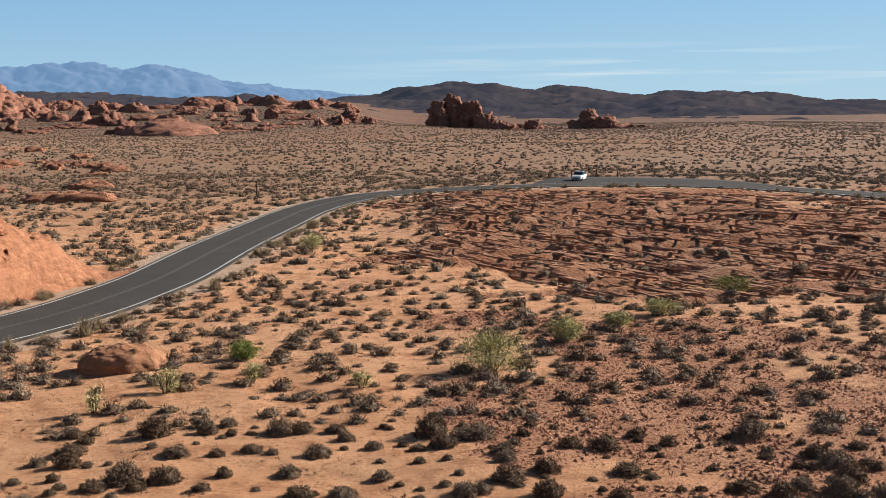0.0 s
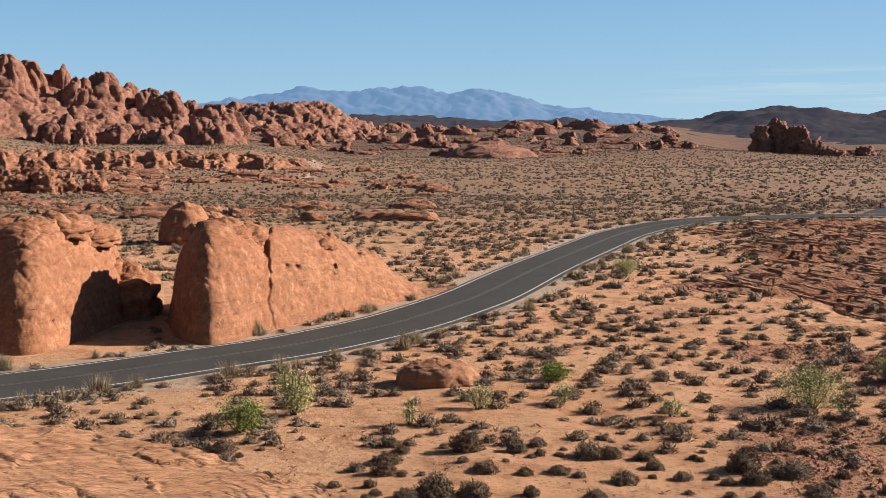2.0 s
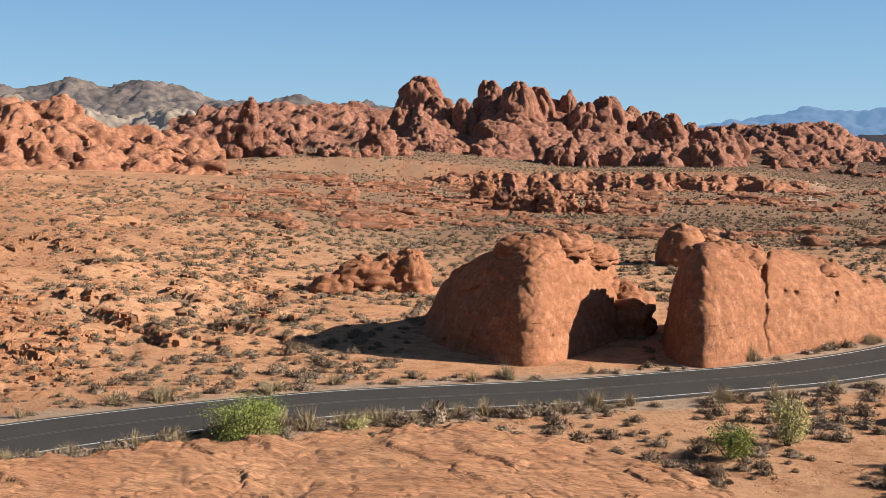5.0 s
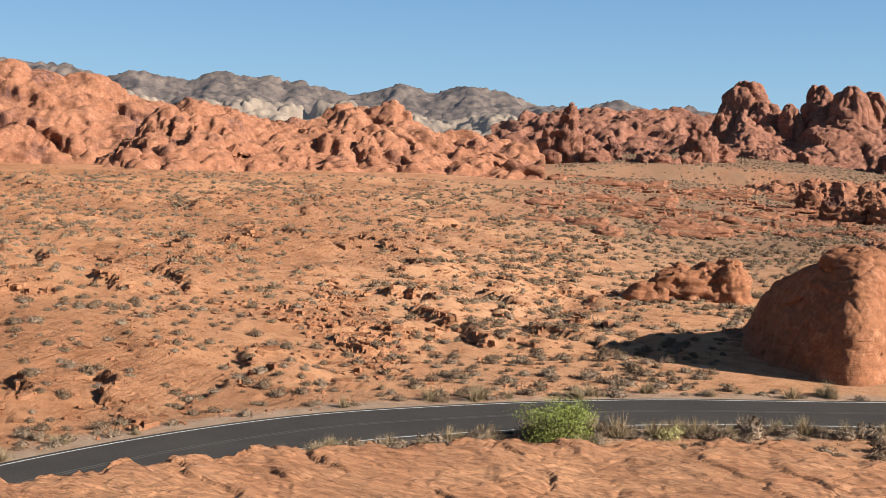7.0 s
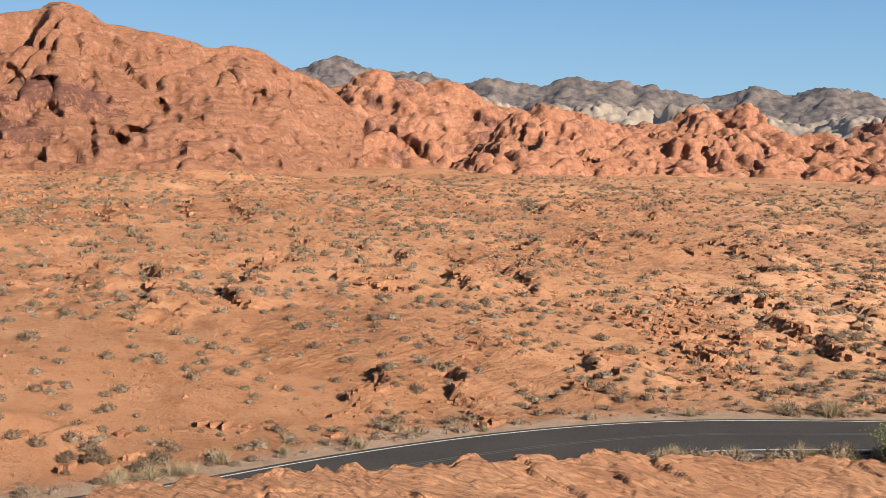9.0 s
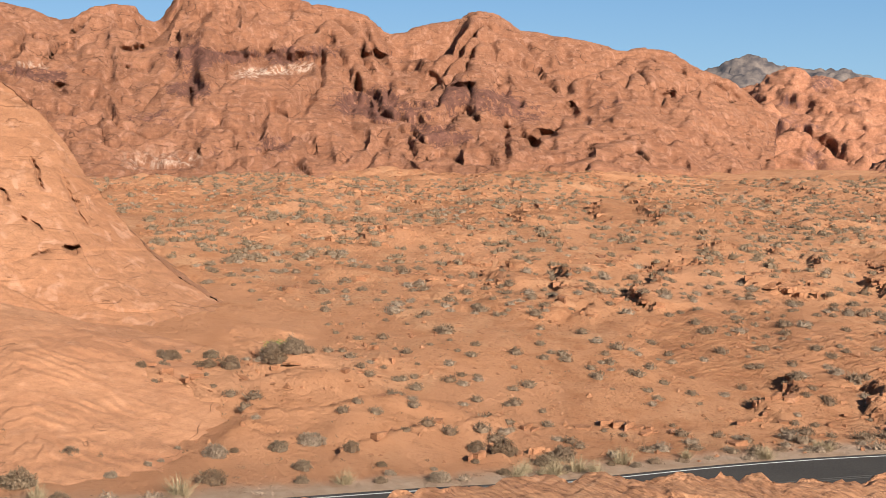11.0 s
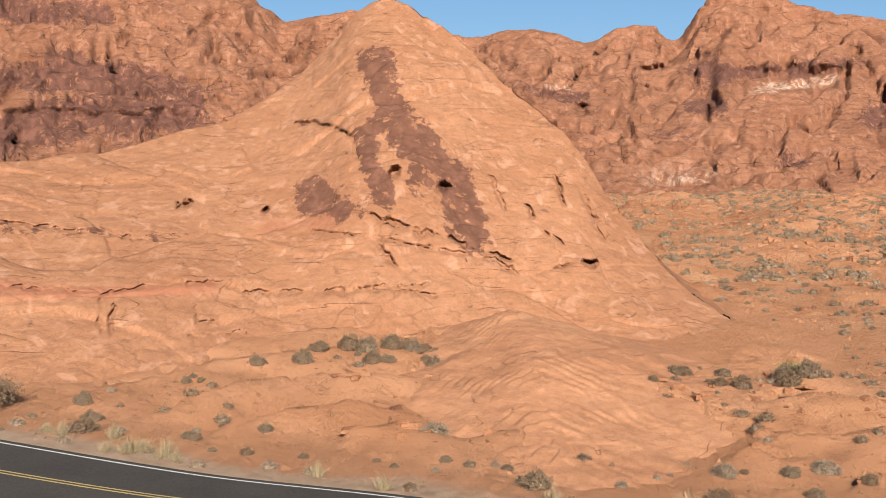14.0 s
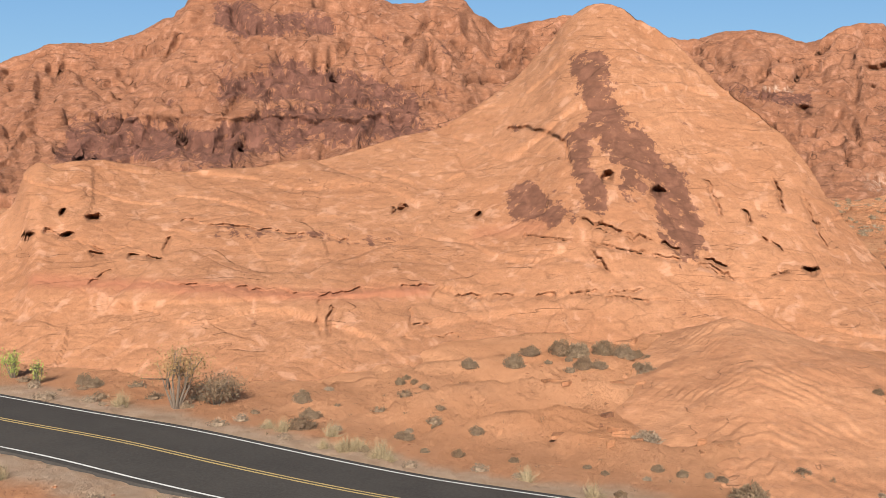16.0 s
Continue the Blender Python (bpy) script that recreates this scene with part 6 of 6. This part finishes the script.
TUFTS = [tuft(i) for i in range(5)]
half = np.arange(len(vx)) % 2 == 0
grow("grass_tufts", "pale dry grass tufts along the road's edge", TUFTS, (vx[half], vy[half]), (0.9, 1.6), (0.7, 1.0), STRAW, 6, category="grass")
grow("verge_shrubs", "small grey shrubs along the road's edge", MID, (vx[~half], vy[~half]), (0.5, 1.2), (0.7, 1.1), SAGE, 7)


# dry grass and sage between the bench and the road
vb = gg.uniform(30, 62, 110)
vr = road_r(vb) - 4.9 - np.abs(gg.normal(0, 0.7, 110))
vx, vy = at(vb, vr)
third = np.arange(110) % 3 == 0
grow("grass_tufts", "pale dry grass tufts between bench and road", TUFTS, (vx[third], vy[third]), (1.0, 1.7), (0.7, 1.0), STRAW, 12, category="grass")
grow("verge_shrubs", "grey sage between bench and road", MID, (vx[~third], vy[~third]), (0.7, 1.6), (0.8, 1.2), SAGE, 13)


# green bushes with a trunk
def tube(bm, a, b, ra, rb, sides=6):
    a, b = Vector(a), Vector(b)
    d = (b - a).normalized()
    u = d.cross(Vector((0.3, 0.9, 0.2))).normalized()
    w = d.cross(u)
    rings = []
    for c, r in ((a, ra), (b, rb)):
        rings.append([bm.verts.new(c + (u * math.cos(t) + w * math.sin(t)) * r) for t in (2 * math.pi * i / sides for i in range(sides))])
    for i in range(sides):
        bm.faces.new((rings[0][i], rings[0][(i + 1) % sides], rings[1][(i + 1) % sides], rings[1][i]))
    bm.faces.new(rings[1])


def green_bush(b, r, wide, tall, seed, material=GREEN, leaves=3400, name="creosote_bush", label="green leafy creosote bush rising from sand", low=0.25, leaf=0.095, branches=30):
    """A many-stemmed bush: forking limbs and a ragged crown of small leaves round their tips."""
    g = random.Random(seed)
    x, y = (float(q) for q in at(b, r))
    z = float(land_z(x, y)) - 0.05
    bm = bmesh.new()
    tips = []
    for _ in range(branches // 3):
        a, lean = g.uniform(0, 2 * math.pi), g.uniform(0.15, 0.95)
        mid = Vector((math.cos(a) * lean * wide * 0.26, math.sin(a) * lean * wide * 0.26, tall * g.uniform(0.3, 0.5)))
        tube(bm, (math.cos(a) * 0.08, math.sin(a) * 0.08, -0.05), mid, 0.022 * tall, 0.013 * tall, 5)
        for _ in range(3):
            a2 = a + g.gauss(0, 0.8)
            k = g.uniform(0.65, 1.0)
            tip = Vector((math.cos(a2) * wide * 0.47 * lean * k, math.sin(a2) * wide * 0.47 * lean * k, tall * g.uniform(0.6, 0.97) * (1 - 0.25 * lean)))
            tube(bm, mid, tip, 0.012 * tall, 0.004 * tall, 4)
            tips += [(mid, tip)]
        if low < 0.3:
            tips += [(Vector((mid.x * 0.5, mid.y * 0.5, 0.1 * tall)), Vector((mid.x * 1.5, mid.y * 1.5, mid.z * 0.9)))] * 2
    top = tagged(new(name, None), label, "bush")
    top.matrix_basis = pose(x, y, z, 0, 0, g.uniform(0, 360))
    part("trunk", bm, TWIG, top, "grey bare forking trunk")
    n = np.random.default_rng(seed)
    k = n.integers(0, len(tips), leaves)
    t = n.uniform(low, 1.08, leaves)[:, None]
    m0, m1 = np.array([list(q[0]) for q in tips])[k], np.array([list(q[1]) for q in tips])[k]
    c = m0 + (m1 - m0) * t + n.normal(0, 1, (leaves, 3)) * (0.085 * wide, 0.085 * wide, 0.06 * tall)
    c[:, 2] = np.maximum(c[:, 2], 0.06)
    out = n.normal(0, 1, (leaves, 3)) + (0, 0, 0.5)
    out /= np.linalg.norm(out, axis=1)[:, None]
    side = np.cross(out, n.normal(0, 1, (leaves, 3)))
    side /= np.linalg.norm(side, axis=1)[:, None]
    s = leaf * n.uniform(0.6, 1.3, leaves)[:, None]
    crown = new("crown", tri_mesh("crown", np.stack([c - side * s * 0.4, c + side * s * 0.4, c + out * s], 1), material))
    crown.parent = top
    return top


PALE = foliage("pale_green_bush", (0.62, 0.57, 0.23), (0.78, 0.70, 0.33), (0.56, 0.50, 0.23))
DRY = foliage("dry_tall_bush", (0.36, 0.22, 0.10), (0.42, 0.28, 0.13), (0.28, 0.19, 0.09))
green_bush(46.9, 59.5, 5.2, 2.8, 1, leaves=6500, label="large bright green creosote bush beside the road")
green_bush(24.2, 58, 2.8, 2.0, 2, label="round green bush at the edge of the slickrock")
green_bush(21.7, 61.5, 2.6, 2.7, 3, material=PALE, label="small desert tree with pale green crown")
green_bush(-2.3, 65, 7.0, 2.3, 4, material=PALE, leaves=5200, label="wide pale green bush with bare grey branches")
green_bush(-5.7, 73, 2.6, 1.7, 5, material=PALE)
green_bush(-8.2, 78, 2.4, 1.2, 6, material=PALE)
green_bush(-10.0, 82, 3.2, 1.3, 7, material=PALE)
green_bush(6.2, 122, 3.4, 1.8, 8, material=PALE)
green_bush(9.4, 69.5, 2.4, 1.2, 9)
green_bush(9.0, 63.5, 1.6, 1.2, 10, material=PALE, leaves=700)
green_bush(13.0, 62, 2.0, 1.6, 11, material=PALE, leaves=900)
green_bush(16.2, 59, 1.6, 1.5, 12, material=PALE, leaves=400)
green_bush(3.9, 61, 1.5, 1.2, 13, material=PALE, leaves=600)
green_bush(-13.5, 96, 5.0, 1.8, 14, leaves=2200)
green_bush(133.0, 57.5, 4.8, 3.1, 15, material=DRY, leaves=1500, label="tall dry golden bush with bare twigs beside the road", low=0.5)
green_bush(131.2, 58.5, 4.2, 1.8, 16, leaves=2600, material=BRUSH, label="dark olive bush beside the road")
green_bush(140.0, 66, 1.5, 1.7, 17, leaves=700)
green_bush(139.0, 64, 0.9, 1.5, 18, leaves=300)
green_bush(94.8, 68, 2.2, 0.9, 19, leaves=700)
green_bush(41.5, 62.5, 2.0, 0.8, 20, material=PALE, leaves=700)
# brush along the foot of the peak, in loose clusters
gf = random.Random(21)
for b, r, count in [(118.3, 66.5, 5), (116.6, 67.0, 4), (112.5, 68.0, 6), (114.0, 67.5, 4), (110.9, 68.5, 5), (121.8, 62, 3), (109.0, 66, 3), (99.5, 67, 4), (97.6, 68.0, 5), (126, 58.5, 2), (104.5, 70, 2), (138, 64, 3), (95.5, 67.5, 4)]:
    for i in range(count):
        bb, rr = b + gf.gauss(0, 1.4), r - abs(gf.gauss(0, 1.5))
        w = 0.4 + 1.0 * gf.random() ** 1.6
        sx, sy = (float(q) for q in at(bb, rr))
        stand_shrub(sx, sy, w, w * gf.uniform(0.9, 1.35), gf.choice((0, 1, 2, 4)), gf.uniform(0, 360), "dark twiggy brush at the foot of the peak")


# ---- pull-out, car, posts ----
def build_pullout():
    b = np.linspace(-16.2, -4.25, 120)
    rim = lot_rim(b) + 0.5 * fbm(xyz(b * 1.5, 0, 0), 3)
    inner = np.minimum(road_r(b) + 2.6, rim - 0.05)
    v = np.array([0, 0.25, 0.5, 0.75, 1.0, 1.002])
    r = inner[:, None] + (rim - inner)[:, None] * v
    x, y = at(b[:, None], r)
    z = road_z(b)[:, None] + 0.018 - np.where(v > 1, 0.4, 0)
    p = np.stack([x, y, z], -1)
    tagged(new("pavement", mesh_of("pavement", p.reshape(-1, 3), grid_faces(*p.shape[:2])[:, ::-1], ASPHALT)), "grey paved pull-out beside the road", "pull-out", kind="structure")


build_pullout()
CAR_PAINT, GLASS = plain_material("white_car_paint", (0.78, 0.79, 0.80), 0.25, 0.5), plain_material("dark_car_glass", (0.02, 0.025, 0.03), 0.08, 0.6)
RUBBER, CHROME = plain_material("black_rubber", (0.02, 0.02, 0.02), 0.8), plain_material("bright_metal", (0.6, 0.6, 0.6), 0.3, 0.5, 0.9)
WOOD = plain_material("dark_weathered_wood", (0.10, 0.065, 0.045), 0.9, 0.1)
LAMP_GLASS = plain_material("car_lamp_glass", (0.75, 0.75, 0.72), 0.15, 0.6)


def loft(bm, sections):
    rings = [[bm.verts.new(p) for p in s] for s in sections]
    n = len(rings[0])
    for a, b in zip(rings[:-1], rings[1:]):
        for i in range(n):
            bm.faces.new((a[i], a[(i + 1) % n], b[(i + 1) % n], b[i]))
    bm.faces.new(rings[0][::-1])
    bm.faces.new(rings[-1])


def build_car(b, r, turn):
    x, y = (float(q) for q in at(b, r))
    car = tagged(new("car", None), "white four-door car parked on the pull-out", "car")
    car.matrix_basis = pose(x, y, float(road_z(b)) + 0.02, 0, 0, turn)
    bm = bmesh.new()
    hull = [(-2.30, 0.50, 0.70, 0.62), (-2.22, 0.34, 0.92, 0.82), (-1.6, 0.24, 1.0, 0.90), (-0.6, 0.22, 1.0, 0.92), (0.7, 0.22, 0.99, 0.92), (1.5, 0.24, 0.90, 0.90), (2.1, 0.28, 0.80, 0.80), (2.32, 0.42, 0.66, 0.62)]
    loft(bm, [[(px, -w, z0), (px, -w, z0 + 0.6 * (z1 - z0)), (px, -w * 0.9, z1), (px, w * 0.9, z1), (px, w, z0 + 0.6 * (z1 - z0)), (px, w, z0)] for px, z0, z1, w in hull])
    bmesh.ops.recalc_face_normals(bm, faces=bm.faces)
    part("body", bm, CAR_PAINT, car)
    bm = bmesh.new()
    cabin = [(-1.75, 0.98, 1.02, 0.78), (-0.95, 0.98, 1.46, 0.66), (0.15, 0.98, 1.50, 0.66), (1.05, 0.98, 1.01, 0.76)]
    loft(bm, [[(px, -0.80, z0), (px, -w, z1), (px, w, z1), (px, 0.80, z0)] for px, z0, z1, w in cabin])
    bmesh.ops.recalc_face_normals(bm, faces=bm.faces)
    part("cabin", bm, GLASS, car, "dark tinted glasshouse")
    bm = bmesh.new()
    loft(bm, [[(px, -0.62, 1.44), (px, -0.60, 1.53), (px, 0.60, 1.53), (px, 0.62, 1.44)] for px in (-1.0, 0.2)])
    bmesh.ops.recalc_face_normals(bm, faces=bm.faces)
    part("roof", bm, CAR_PAINT, car)
    for sx in (-1.42, 1.42):
        for sy in (-0.84, 0.84):
            bm = bmesh.new()
            bmesh.ops.create_cone(bm, cap_ends=True, segments=24, radius1=0.33, radius2=0.33, depth=0.22, matrix=pose(sx, sy, 0.33, 90))
            wheel = part("wheel", bm, RUBBER, car, "black tyre")
            bm = bmesh.new()
            bmesh.ops.create_cone(bm, cap_ends=True, segments=16, radius1=0.20, radius2=0.17, depth=0.24, matrix=pose(sx, sy * 1.01, 0.33, 90))
            part("rim", bm, CHROME, wheel, "silver wheel rim")
    for sy in (-0.62, 0.62):
        bm = bmesh.new()
        bmesh.ops.create_cube(bm, size=1, matrix=pose(2.20, sy, 0.68) @ Matrix.Diagonal((0.22, 0.34, 0.13, 1)))
        bmesh.ops.bevel(bm, geom=bm.edges[:], offset=0.03, segments=2, affect="EDGES")
        part("headlight", bm, LAMP_GLASS, car, "clear headlight")
        bm = bmesh.new()
        bmesh.ops.create_cube(bm, size=1, matrix=pose(0.75, sy * 1.55, 1.0) @ Matrix.Diagonal((0.12, 0.20, 0.13, 1)))
        bmesh.ops.bevel(bm, geom=bm.edges[:], offset=0.03, segments=2, affect="EDGES")
        part("mirror", bm, CAR_PAINT, car)
    bm = bmesh.new()
    bmesh.ops.create_cube(bm, size=1, matrix=pose(2.29, 0, 0.50) @ Matrix.Diagonal((0.08, 1.0, 0.16, 1)))
    bmesh.ops.bevel(bm, geom=bm.edges[:], offset=0.02, segments=1, affect="EDGES")
    part("grille", bm, RUBBER, car, "dark front grille")


build_car(-6.35, 212.5, 250)


def wooden_post(b, r, tall, thick=0.16, label="dark weathered wooden post on the pull-out's edge"):
    x, y = (float(q) for q in at(b, r))
    bm = bmesh.new()
    tube(bm, (0, 0, -0.2), (0, 0, tall), thick / 2, thick / 2 * 0.9, 8)
    bmesh.ops.create_cone(bm, cap_ends=True, segments=8, radius1=thick * 0.55, radius2=thick * 0.2, depth=0.06, matrix=pose(0, 0, tall + 0.03))
    me = bpy.data.meshes.new("wooden_post")
    bm.to_mesh(me)
    bm.free()
    me.materials.append(WOOD)
    ob = tagged(new("wooden_post", me), label, "post", "posts by the road")
    ob.location = (x, y, float(land_z(x, y)))
    return ob


for b_, r_, h_ in [(-4.95, 222, 1.1), (-4.6, 224, 0.9), (-8.1, 224, 1.0), (-9.8, 226, 1.0), (-6.0, 228, 1.3), (-7.15, 228, 1.5)]:
    wooden_post(b_, r_, h_, 0.22)
wooden_post(8.6, 196, 2.1, 0.16, "tall thin dark marker post beside the road")
